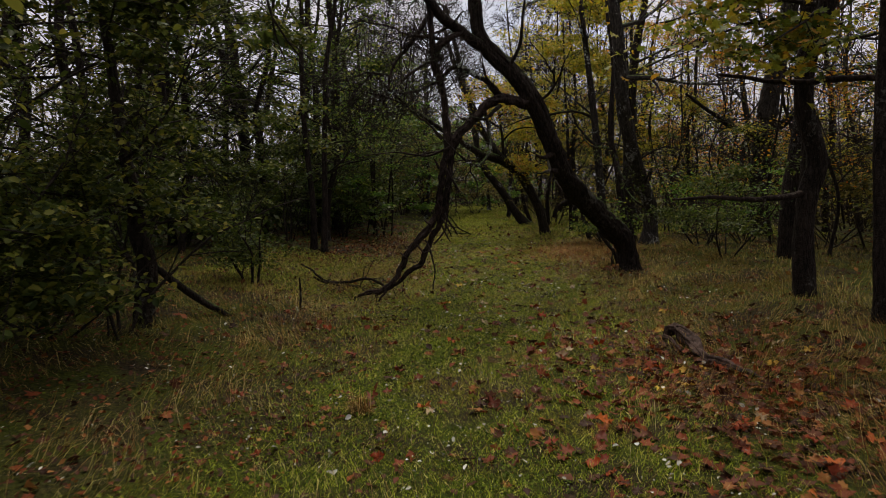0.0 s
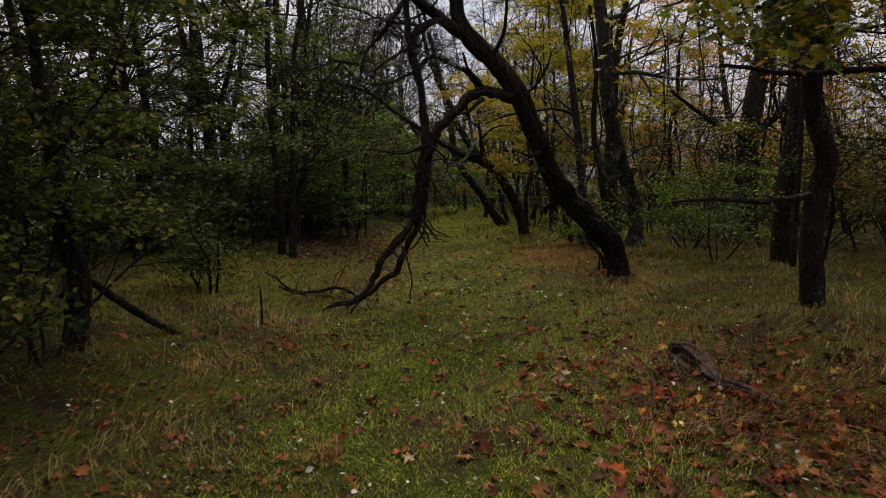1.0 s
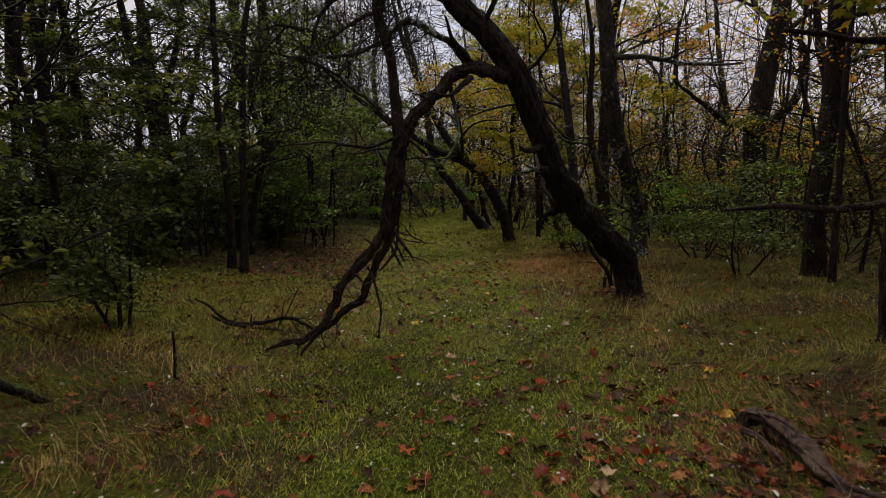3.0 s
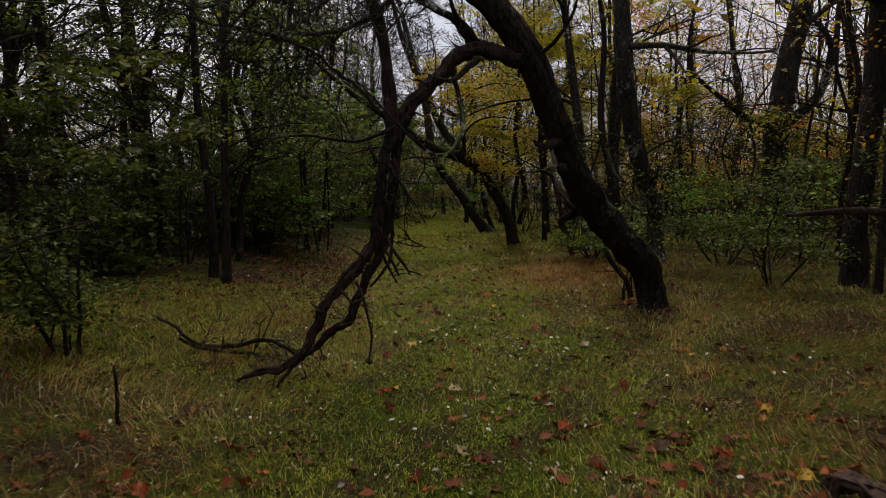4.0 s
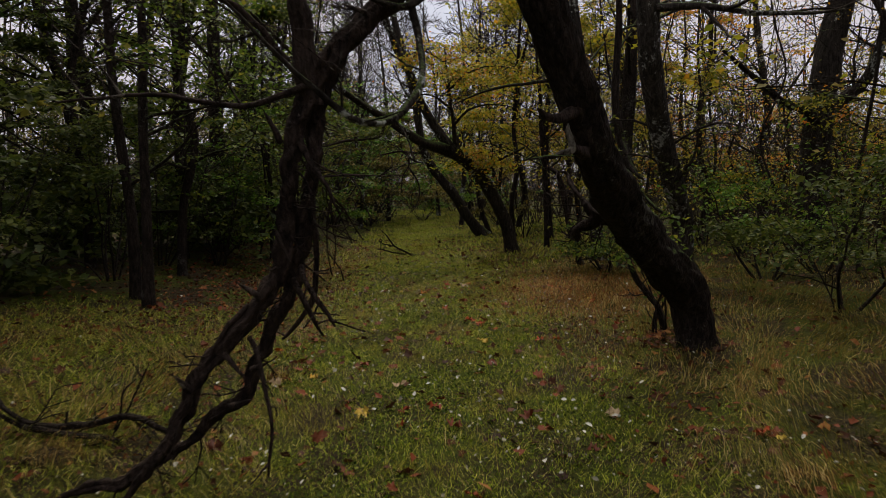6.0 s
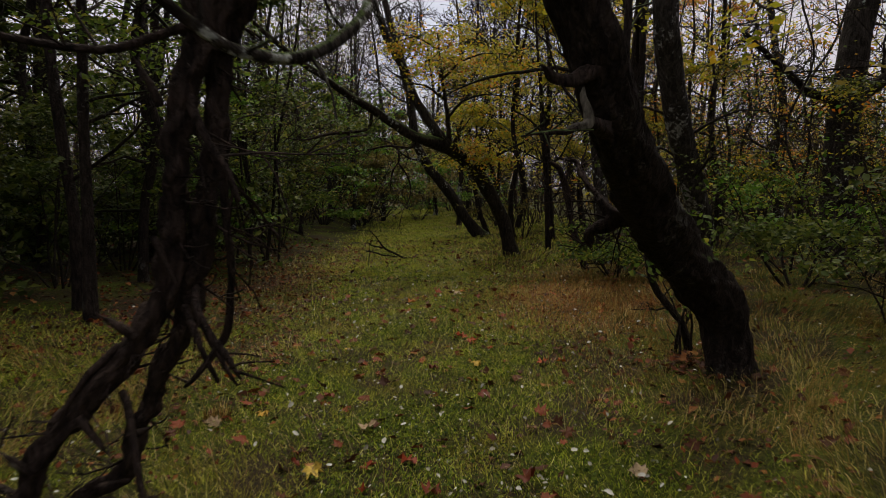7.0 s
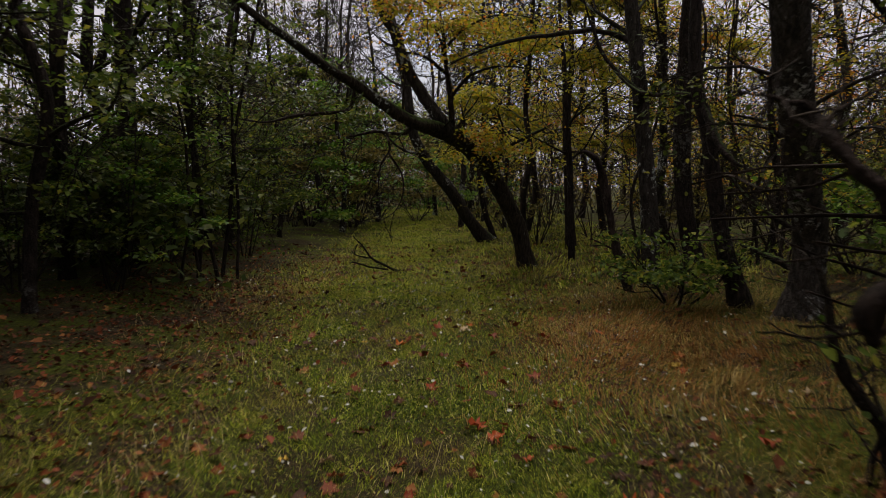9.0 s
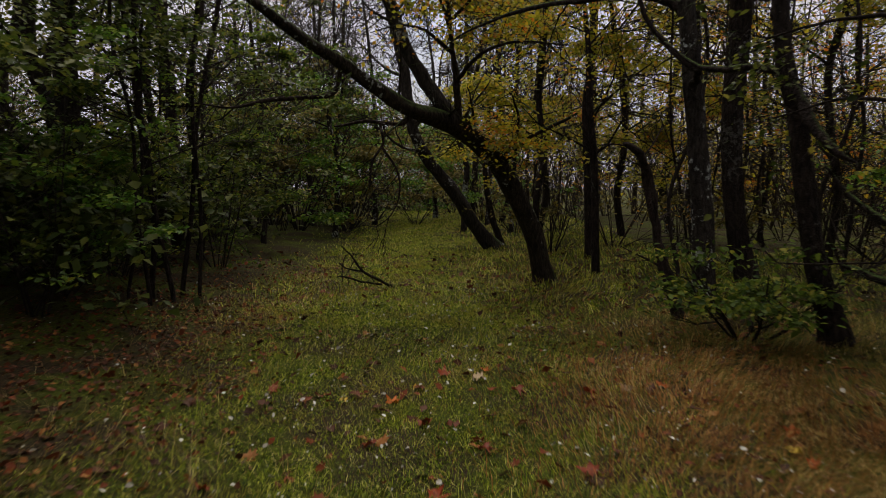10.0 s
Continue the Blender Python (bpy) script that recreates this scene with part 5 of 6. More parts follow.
# Added trees, mostly out of view, that block sky light from the ground.
for k, (x, y, r, leaf, top) in enumerate([(-3.4, 1.2, 0.09, LEAF_OLIVE, 8.5), (-5.0, 2.6, 0.10, LEAF_DARK_SHADE, 9), (-2.2, -2.6, 0.12, LEAF_OLIVE, 9), (2.6, -2.2, 0.12, LEAF_OLIVE, 9), (4.6, 1.4, 0.10, LEAF_MAPLE, 9), (5.6, 5.2, 0.09, LEAF_OLIVE, 9), (0.4, -5.5, 0.14, LEAF_DARK_SHADE, 10), (5.6, 9.8, 0.08, LEAF_OLIVE, 9)]):
    tr, ends, rng = tree(upright(x, y, r, seed=560 + k), BARK_DARK, "added dark-stemmed tree, mostly out of view, that shades the path", 660 + k, top=top, limbs=12, first=2.9, reach=2.9, leaf=leaf, leaves=4200, size=0.14, spread=0.2, sides=10, group="trees at the path's start")
    if k == 0:
        ends = limb(tr, [(-3.42, 1.2, 2.5, 0.03), (-2.5, 1.9, 2.65, 0.02), (-1.6, 2.5, 2.5, 0.012), (-0.85, 2.8, 2.25, 0.005)], BARK_THIN, 8, 0.06, 0.1, "limb", twigs=12, twig_len=0.5, seed=561, depth=1, lift=-0.05)
        crown_leaves(tr, [e for e in ends if e[0] < -0.85], LEAF_OLIVE, 150, 0.085, 0.06, rng, True, "leaf_spray", "broad dull green leaves")

RIGHT = [(4.9, 24.5, 0.10, LEAF_YELLOW, 9, 10000), (6.0, 22.0, 0.07, LEAF_YELLOW, 8, 2500), (6.6, 15.5, 0.06, LEAF_ORANGE, 7, 450), (8.2, 14.0, 0.08, LEAF_ORANGE, 8, 800), (7.6, 11.5, 0.10, LEAF_YELLOW, 9, 400), (9.2, 20.0, 0.09, LEAF_YELLOW, 9, 800), (8.4, 24.0, 0.12, LEAF_ORANGE, 11, 1700),
         (4.5, 28.5, 0.09, LEAF_YELLOW, 9, 12000), (2.6, 29.5, 0.09, LEAF_YELLOW, 9, 13000), (6.2, 30.0, 0.12, LEAF_ORANGE, 11, 7000), (2.0, 25.2, 0.07, LEAF_YELLOW, 8, 11000), (5.4, 36.0, 0.12, LEAF_YELLOW, 11, 8000), (9.5, 16.5, 0.12, LEAF_ORANGE, 10, 1500), (7.0, 26.5, 0.06, LEAF_ORANGE, 8, 3000), (2.3, 37.0, 0.1, LEAF_YELLOW, 9, 7000)]
for k, (x, y, r, leaf, top, n) in enumerate(RIGHT):
    tree(upright(x, y, r, seed=40 + k), BARK_DARK if k % 3 else BARK_GREY, "slender woodland tree with thin autumn leaves", 140 + k, top=top, limbs=14, first=1.6, reach=2.3, leaf=leaf, leaves=int(n * (1.2 if y > 26 else 1.0)), size=0.088 if y > 22 else 0.06, spread=0.20, sides=10, group="autumn trees", lift=0.0, top_thin=0.05, twig=0.006)

for k, (x, y, r, top) in enumerate([(-3.6, 38.5, 0.13, 12), (1.4, 41.0, 0.14, 13), (-5.4, 43.0, 0.15, 13), (-0.8, 58.0, 0.15, 12), (-6.5, 38.0, 0.12, 11), (0.8, 33.5, 0.10, 10), (-0.2, 44.0, 0.12, 12), (-2.4, 37.5, 0.10, 11), (-2.9, 31.0, 0.08, 9), (-4.2, 34.5, 0.1, 11), (2.1, 31.5, 0.08, 9), (1.7, 36.0, 0.09, 10)]):
    tree(upright(x, y, r, seed=80 + k), BARK_GREY, "bare grey tree with fine twigs", 180 + k, top=top, limbs=13, first=2.5, reach=3.2, leaves=0, sides=10, depth=3, group="bare trees", lift=0.08, kids=5, twig=0.009)

rng = np.random.default_rng(600)
for k, (x, y, h, leaf) in enumerate([(6.6, 10.2, 4.0, LEAF_OLIVE), (7.6, 9.2, 5.0, LEAF_DARK_SHADE), (7.4, 12.4, 4.6, LEAF_OLIVE), (8.6, 11.2, 5.5, LEAF_DARK_SHADE), (9.4, 13.4, 5.5, LEAF_OLIVE), (10.4, 11.8, 6.0, LEAF_DARK_SHADE), (10.6, 15.2, 6.0, LEAF_OLIVE)]):
    tree(upright(x, y, 0.05, seed=480 + k, wob=0.12), BARK_DARK, "dim leafy tree in the dark wood edge", 690 + k, top=h + 2, limbs=12, first=0.9, reach=1.7, leaf=leaf, leaves=3600, size=0.075, spread=0.16, sides=8, kids=3, group="wood edge trees")
for k in range(26):
    x, y = rng.uniform(4.8, 11), rng.uniform(10.5, 29)
    if k > 19:
        x, y = rng.uniform(2.4, 5.5), rng.uniform(20, 31)
    tree(upright(x, y, rng.uniform(0.015, 0.036), rng.normal(0, 0.09), seed=600 + k, wob=0.12), BARK_THIN, "thin bare sapling with a few orange leaves", 620 + k, top=rng.uniform(5, 8), limbs=10, first=1.0, reach=1.6, leaf=LEAF_ORANGE if k % 3 == 0 else LEAF_OLIVE, leaves=420, size=0.055, spread=0.2, sides=7, group="bare saplings", flare=0.1, twig=0.005)

# ---------------------------------------------------------------- shrubs


def shrub(x, y, h, wide, stems, leaves, leaf, label, seed, size=0.07, near=False, low=0.3, mat=BARK_THIN, group="shrubs", r=0.018, lean=(0, 0), depth=2, spread=0.1, fan=0.6):
    rng = np.random.default_rng(seed)
    z = float(lie(x, y))
    t = thing("shrub", (x, y, z), label, "shrub", group)
    ends, fine = [], Build()
    for k in range(stems):
        a = 2 * np.pi * (k + rng.random() * 0.6) / stems
        b = Build()
        sprout(b, (x + 0.08 * math.cos(a), y + 0.08 * math.sin(a), z - 0.06), (math.cos(a) * fan * wide / h * 2 + lean[0], math.sin(a) * fan * wide / h * 2 + lean[1], 1.0), h * rng.uniform(0.75, 1.1), r * rng.uniform(0.7, 1.3), rng, depth, ends, 0.03, 0.22, 4, 0.004 if y > 17 else 0.0025, y > 17 or x < -5, fine)
        part("stem", b, mat, t)
    part("twig_mass", fine, mat, t, kind="stuff")
    ends = [e for e in ends if e[2] > z + low and not (y < 12 and -2.5 < e[0] < -0.5)]
    crown_leaves(t, ends, leaf, leaves, size, spread, rng, near)
    return t


shrub(4.25, 13.1, 1.9, 1.2, 4, 2800, LEAF_DARK_SHADE, "spreading green shrub with bare fanned stems", 201, 0.065, True, 0.55, fan=0.45, spread=0.17)
shrub(-3.3, 9.4, 1.35, 0.3, 4, 3000, LEAF_DARK_SHADE, "small bushy green shrub at the path edge", 202, 0.055, True, 0.02, fan=0.3, spread=0.13)
shrub(2.8, 17.4, 1.05, 0.9, 7, 1700, LEAF_GREEN, "green leafy shrub under leaning trunks", 203, 0.065, True, 0.25)
shrub(4.5, 15.4, 1.6, 1.0, 4, 900, LEAF_GREEN, "green leafy shrub beside the trunks", 207, 0.07, True, 0.4)
for k, (x, y, h, w, n, leaf) in enumerate([(-3.3, 5.9, 2.9, 1.2, 4200, LEAF_OLIVE), (-4.0, 4.6, 3.0, 1.3, 3600, LEAF_OLIVE), (-5.6, 8.2, 2.6, 1.3, 2000, LEAF_DARK_SHADE), (-5.9, 11.2, 2.4, 1.2, 2000, LEAF_DARK_SHADE), (-4.6, 15.6, 2.6, 1.4, 4200, LEAF_DARK_SHADE), (-5.2, 13.8, 2.6, 1.4, 4200, LEAF_DARK_SHADE),
                                           (-3.9, 18.2, 2.4, 1.2, 4200, LEAF_FRESH), (-4.3, 20.8, 2.4, 1.2, 4200, LEAF_GREEN), (-3.5, 22.6, 2.6, 1.0, 3600, LEAF_GREEN), (-5.8, 19.5, 3.0, 1.5, 4200, LEAF_DARK_SHADE), (-4.6, 17.4, 2.6, 1.3, 4200, LEAF_GREEN), (-4.6, 26.0, 2.4, 1.3, 3600, LEAF_OLIVE), (-4.4, 31.0, 3.0, 1.6, 3600, LEAF_FRESH), (-7.0, 12.5, 2.6, 1.5, 3000, LEAF_DARK_SHADE), (-6.2, 7.5, 2.6, 1.5, 2400, LEAF_DARK_SHADE)]):
    shrub(x, y, h, w, 4 if y < 7 else 6, n, leaf, "dense dark green shrub in the thicket", 220 + k, 0.062 if y < 8 else 0.07, y < 8, 0.15, r=0.015, fan=0.4, spread=0.11)
shrub(-3.75, 5.7, 1.3, 1.0, 5, 2600, LEAF_OLIVE, "low leafy bush at the thicket's edge", 208, 0.07, True, 0.0, fan=0.7, spread=0.2)
# Bushes in the darkened leaf, standing in for the thicket's shaded depth.
for k, (x, y) in enumerate([(-6.6, 5.5), (-7.3, 8.8), (-7.4, 11.5), (-6.3, 14.0), (-6.2, 16.4), (-5.6, 18.4), (-5.4, 20.6), (-5.2, 22.8), (-4.9, 24.6), (-7.6, 18.0), (-7.2, 21.5), (-8.6, 14.5), (-5.0, 4.2), (-5.4, 27.4), (-4.2, 19.2)]):
    shrub(x, y, 2.0, 1.5, 5, 1700, LEAF_DARK_SHADE, "low bush, leaves coloured dark for shade, filling the thicket", 340 + k, 0.15, False, 0.0, group="thicket bushes", r=0.014, fan=0.7, spread=0.28)
for k, (x, y, h, w, n) in enumerate([(5.6, 16.0, 1.8, 1.4, 2200), (6.6, 14.6, 1.5, 1.4, 1800), (7.8, 16.5, 1.8, 1.5, 2200), (5.8, 19.0, 1.6, 1.4, 1800), (4.6, 22.5, 1.8, 1.2, 2000), (2.3, 25.5, 1.6, 1.0, 1800), (2.2, 31.5, 2.2, 1.3, 2600), (8.8, 12.2, 1.6, 1.4, 1200), (-0.9, 38.0, 2.0, 1.3, 2400), (7.2, 22.5, 1.8, 1.5, 1800)]):
    shrub(x, y, h, w, 6, int(n * 0.45), LEAF_FAR if k % 3 else LEAF_FRESH, "low green undergrowth shrub between trunks", 250 + k, 0.08, False, 0.6)

for k, (x, y, h, leaf) in enumerate([(-2.9, 33.5, 3.6, LEAF_FAR), (-4.0, 31.5, 4.2, LEAF_FRESH), (-5.2, 33.5, 4.8, LEAF_FAR), (-3.6, 37.0, 4.4, LEAF_FAR), (-2.7, 41.0, 4.2, LEAF_FRESH), (-6.2, 36.5, 5.0, LEAF_FAR), (-4.6, 29.0, 3.8, LEAF_FAR), (-3.0, 36.0, 4.4, LEAF_FRESH), (-3.4, 43.5, 5.0, LEAF_FAR), (1.7, 39.0, 4.4, LEAF_FAR), (-7.2, 31.0, 5.0, LEAF_FAR)]):
    shrub(x, y, h, 1.8, 6, 3000, leaf, "olive green bush beyond the thicket", 290 + k, 0.135, False, 0.2, group="far shrubs", r=0.03, spread=0.25)
for k, (x, y, h, leaf) in enumerate([(-4.4, 40, 4.5, LEAF_FRESH), (-5.6, 46, 5, LEAF_FAR), (-3.8, 50, 5, LEAF_FAR), (-2.2, 55, 5, LEAF_FRESH), (-0.6, 54, 5, LEAF_FAR), (0.6, 48, 4.5, LEAF_FAR), (1.6, 43, 4, LEAF_FRESH), (2.6, 50, 5, LEAF_FAR), (-7.5, 42, 5, LEAF_FAR), (-4.0, 57, 6, LEAF_FAR), (1.0, 58, 6, LEAF_FAR), (4.5, 44, 5, LEAF_FAR), (7, 41, 5, LEAF_FAR), (-2.0, 60, 6, LEAF_FAR)]):
    shrub(x, y, h * 1.1, 2.2, 5, 2300, leaf, "tall dull green shrub at the path's far end", 270 + k, 0.20, False, 0.2, group="far shrubs", r=0.03, spread=0.35)

for k, (x, y, h, leaf) in enumerate([(6.0, 17.2, 3.4, LEAF_OLIVE), (7.6, 18.2, 3.8, LEAF_YELLOW), (5.6, 20.6, 3.6, LEAF_YELLOW), (8.8, 21.0, 4.4, LEAF_ORANGE), (6.8, 23.6, 4.4, LEAF_YELLOW), (9.6, 24.0, 5.0, LEAF_ORANGE), (5.2, 26.4, 4.6, LEAF_YELLOW), (8.0, 27.5, 5.2, LEAF_ORANGE), (10.8, 18.6, 4.4, LEAF_ORANGE), (11.4, 22.6, 5.0, LEAF_YELLOW), (8.6, 15.2, 3.2, LEAF_OLIVE), (10.4, 28.5, 5.4, LEAF_ORANGE), (3.6, 25.6, 4.2, LEAF_YELLOW), (3.4, 31.0, 5.0, LEAF_ORANGE)]):
    shrub(x, y, h, 2.2, 6, 1300, leaf, "tall brown twiggy bush with thin autumn leaves", 810 + k, 0.07, False, 1.0, mat=BARK_FAR, group="twiggy bushes", r=0.016, spread=0.2, fan=0.5)

# ---------------------------------------------------------------- distant woods


def woods():
    rng = np.random.default_rng(301)
    stems, green, yellow, brush = Build(), Build(), Build(), Build()
    spots = []
    while len(spots) < 270:
        x, y = rng.uniform(-32, 32), rng.uniform(-12, 72)
        off = x - float(path_x(y))
        if (-10 < off < 10 and -2 < y < 30) or (abs(off) < 4.0 + (1.5 if y < 0 else 0) and y < 56):
            continue
        spots.append((x, y))
    for x, y in spots:
        off = x - float(path_x(y))
        h = rng.uniform(7, 13)
        r = rng.uniform(0.035, 0.13)
        lx, ly = rng.normal(0, 0.9, 2)
        pts = [(x + lx * f + rng.normal(0, 0.16), y + ly * f, float(lie(x, y)) - 0.1 + h * f, r * (1 - 0.8 * f)) for f in np.linspace(0, 1, 7)]
        tube(stems, pts, 5)
        ends = []
        for k in range(7):
            f = rng.uniform(0.2, 0.98)
            i = f * 6
            p = np.array(pts[int(i)][:3]) * (1 - i % 1) + np.array(pts[min(6, int(i) + 1)][:3]) * (i % 1)
            a = rng.uniform(0, 6.28)
            sprout(stems, p, (math.cos(a), math.sin(a), 0.5), rng.uniform(1.2, 2.6), r * 0.35, rng, 1, ends, 0.05, 0.25, 3, 0.006, True)
        e = np.array(ends)
        m = 300 if off < 0 else 240
        at = e[rng.integers(0, len(e), m)] + rng.normal(0, 0.28, (m, 3))
        leaf_cloud(green if off < -1 or rng.random() < 0.3 else yellow, at, 0.19, rng)
    # tangled undergrowth that closes the view at eye height
    for k in range(620):
        x, y = rng.uniform(-32, 32), rng.uniform(-14, 78)
        off = x - float(path_x(y))
        if (-8.5 < off < 8.5 and -2 < y < 31) or (abs(off) < 3.6 and y < 54) or (abs(x) > 9 + 0.8 * (y + 4) and k % 4):
            continue
        ends = []
        for j in range(3):
            a = rng.uniform(0, 6.28)
            sprout(brush, (x + rng.normal(0, 0.5), y + rng.normal(0, 0.5), 0.1), (0.4 * math.cos(a), 0.4 * math.sin(a), 1), rng.uniform(2.0, 5.5), 0.03, rng, 1, ends, 0.02, 0.25, 5, 0.007, True)
        m = 90 if off < 0 else 80
        e = np.array(ends)
        at = e[rng.integers(0, len(e), m)] + rng.normal(0, 0.5, (m, 3))
        leaf_cloud(green if off < 2 or k % 3 else yellow, at[at[:, 2] > 0.1], 0.17, rng)
    # brown thicket behind the autumn trees
    for k in range(240):
        x, y = rng.uniform(9.5, 26), rng.uniform(11, 46)
        ends = []
        for j in range(3):
            a = rng.uniform(0, 6.28)
            sprout(brush, (x + rng.normal(0, 0.6), y + rng.normal(0, 0.6), 0.15), (0.4 * math.cos(a), 0.4 * math.sin(a), 1), rng.uniform(2.2, 4.6), 0.03, rng, 1, ends, 0.02, 0.25, 4, 0.008, True)
        e = np.array(ends)
        at = e[rng.integers(0, len(e), 110)] + rng.normal(0, 0.5, (110, 3)) - np.array([0, 0, 0.4])
        leaf_cloud(yellow if k % 4 == 0 else green, at[at[:, 2] > 0.15], 0.2, rng)
    tagged(part("distant_trunks", stems, BARK_FAR, kind="stuff"), label="many slim dark trunks and branches deep in the wood", category="woods")
    tagged(part("distant_brush", brush, BARK_FAR, kind="stuff"), label="tangled brown undergrowth stems deep in the wood", category="woods")
    tagged(part("distant_green_foliage", green, LEAF_FAR, kind="stuff"), label="dull green foliage deep in the wood", category="woods")
    tagged(part("distant_yellow_foliage", yellow, LEAF_YELLOW, kind="stuff"), label="yellow autumn foliage deep in the wood", category="woods")


woods()

# ---------------------------------------------------------------- wood on the ground


def small_wood():
    t = thing("fallen_branch", (-2.0, 10, 0.1), "thin brown dead branch lying in the grass", "branch")
    limb(t, [(-2.74, 9.87, 0.37, 0.008), (-2.55, 9.86, 0.265, 0.014), (-2.39, 9.85, 0.133, 0.018), (-2.24, 9.85, 0.105, 0.020), (-2.06, 9.85, 0.123, 0.021), (-1.835, 9.85, 0.174, 0.020), (-1.67, 9.83, 0.16, 0.018), (-1.53, 9.80, 0.09, 0.015), (-1.45, 9.76, 0.03, 0.010)], BARK_THIN, 12, 0.03, 0.3, "stem", twigs=7, twig_len=0.3, seed=401, depth=1, jag=1.5)
    limb(t, [(-2.55, 9.84, 0.186, 0.010), (-2.39, 9.83, 0.11, 0.016), (-2.06, 9.80, 0.07, 0.020), (-1.82, 9.78, 0.04, 0.014)], BARK_THIN, 12, 0.03, 0.3, "stem", seed=411, twigs=5, twig_len=0.25, jag=1.5)
    limb(t, [(-1.874, 9.85, 0.09, 0.008), (-1.824, 9.85, 0.236, 0.007), (-1.812, 9.85, 0.32, 0.006), (-1.736, 9.85, 0.395, 0.003)], BARK_THIN, 6, 0.03, 0.2, "twig", seed=412, jag=1.2)
    limb(t, [(-1.885, 9.85, 0.05, 0.007), (-1.787, 9.85, 0.236, 0.006), (-1.718, 9.85, 0.376, 0.005), (-1.65, 9.85, 0.488, 0.003)], BARK_THIN, 6, 0.03, 0.2, "twig", seed=413, jag=1.2, twigs=2, twig_len=0.15, depth=0)
    limb(t, [(-2.161, 9.85, 0.11, 0.009), (-2.152, 9.85, 0.20, 0.006)], BARK_THIN, 6, 0.03, 0.2, "stub", seed=414)
    t = thing("fallen_branch", (-0.9, 21.2, 0.05), "black forked branch lying beside the far path", "branch")
    limb(t, [(-1.33, 21.29, 0.59, 0.008), (-1.17, 21.29, 0.43, 0.014), (-1.03, 21.29, 0.223, 0.018), (-0.82, 21.29, 0.106, 0.022), (-0.59, 21.29, -0.01, 0.022)], BARK_DARK, 8, 0.05, 0.15, "stem", twigs=5, twig_len=0.3, seed=402, depth=1, jag=1.2)
    limb(t, [(-1.363, 21.29, 0.34, 0.009), (-1.276, 21.29, 0.267, 0.012), (-1.03, 21.29, 0.217, 0.015)], BARK_DARK, 7, 0.05, 0.15, "stem", seed=415, twigs=3, twig_len=0.2, depth=0)
    limb(t, [(-1.39, 21.29, 0.139, 0.009), (-1.29, 21.29, 0.14, 0.013), (-1.09, 21.29, 0.081, 0.016), (-0.764, 21.29, 0.032, 0.018)], BARK_DARK, 7, 0.05, 0.15, "stem", twigs=3, twig_len=0.25, seed=403, depth=0, jag=1.2)
    limb(t, [(-1.26, 21.29, 0.458, 0.007), (-1.32, 21.29, 0.281, 0.008), (-1.322, 21.29, -0.01, 0.006)], BARK_DARK, 6, 0.05, 0.15, "twig", seed=416, twigs=3, twig_len=0.15, depth=0)
    limb(t, [(-1.20, 21.29, 0.45, 0.007), (-1.055, 21.29, 0.473, 0.003)], BARK_DARK, 6, 0.05, 0.15, "twig", seed=417)
    t = thing("upright_stick", (-2.2, 7.95, 0.05), "short bare stick standing in the grass", "stick")
    limb(t, [(-2.21, 7.95, -0.02, 0.015), (-2.22, 7.95, 0.15, 0.013), (-2.22, 7.95, 0.28, 0.012), (-2.23, 7.94, 0.43, 0.008)], BARK_DARK, 8, 0.03, 0.15, "stem", seed=404)
    t = thing("fallen_log", (-3.0, 7.0, 0.2), "dark thin log propped against a thicket stem", "log")
    limb(t, [(-3.35, 6.4, 0.80, 0.03), (-3.24, 6.6, 0.66, 0.036), (-3.11, 6.9, 0.42, 0.038), (-2.82, 7.2, 0.12, 0.036), (-2.76, 7.25, 0.06, 0.03)], BARK_DARK, 12, 0.04, 0.15, "stem", seed=405)
    t = thing("rotten_log", (1.85, 6.5, 0.039), "short rotten log half sunk in leaves", "log")
    limb(t, [(1.78, 7.10, 0.0, 0.036), (1.80, 7.02, 0.09, 0.044), (1.83, 6.78, 0.10, 0.046), (1.84, 6.5, 0.075, 0.044), (1.84, 6.2, 0.045, 0.034), (1.85, 6.0, 0.01, 0.020)], LOG_ROT, 30, 0.012, 0.5, "stem", "split brown rotten wood", seed=406, crag=0.026, jag=1.4)
    limb(t, [(1.745, 7.04, -0.03, 0.014), (1.755, 6.99, 0.09, 0.020), (1.80, 6.86, 0.135, 0.020), (1.86, 6.68, 0.13, 0.018), (1.89, 6.48, 0.085, 0.014), (1.90, 6.3, 0.02, 0.007)], LOG_ROT, 18, 0.012, 0.5, "splinter", "grey weathered ridge", seed=410, crag=0.014, jag=1.3)
    limb(t, [(1.72, 6.98, -0.02, 0.012), (1.70, 6.9, 0.04, 0.014), (1.72, 6.72, 0.04, 0.012), (1.75, 6.5, 0.0, 0.006)], LOG_ROT, 14, 0.012, 0.5, "splinter", seed=411, crag=0.012, jag=1.3)
    limb(t, [(1.84, 6.12, 0.04, 0.026), (1.89, 5.88, 0.055, 0.025), (1.97, 5.65, 0.05, 0.021), (2.06, 5.42, 0.045, 0.016), (2.12, 5.22, 0.02, 0.008)], LOG_ROT, 14, 0.02, 0.45, "stem", seed=407, crag=0.014, jag=1.6, twigs=4, twig_len=0.18, depth=0)
    t = thing("thicket_stem", (-3.3, 6.4, 0.1), "dark crooked stem at the thicket's edge", "tree")
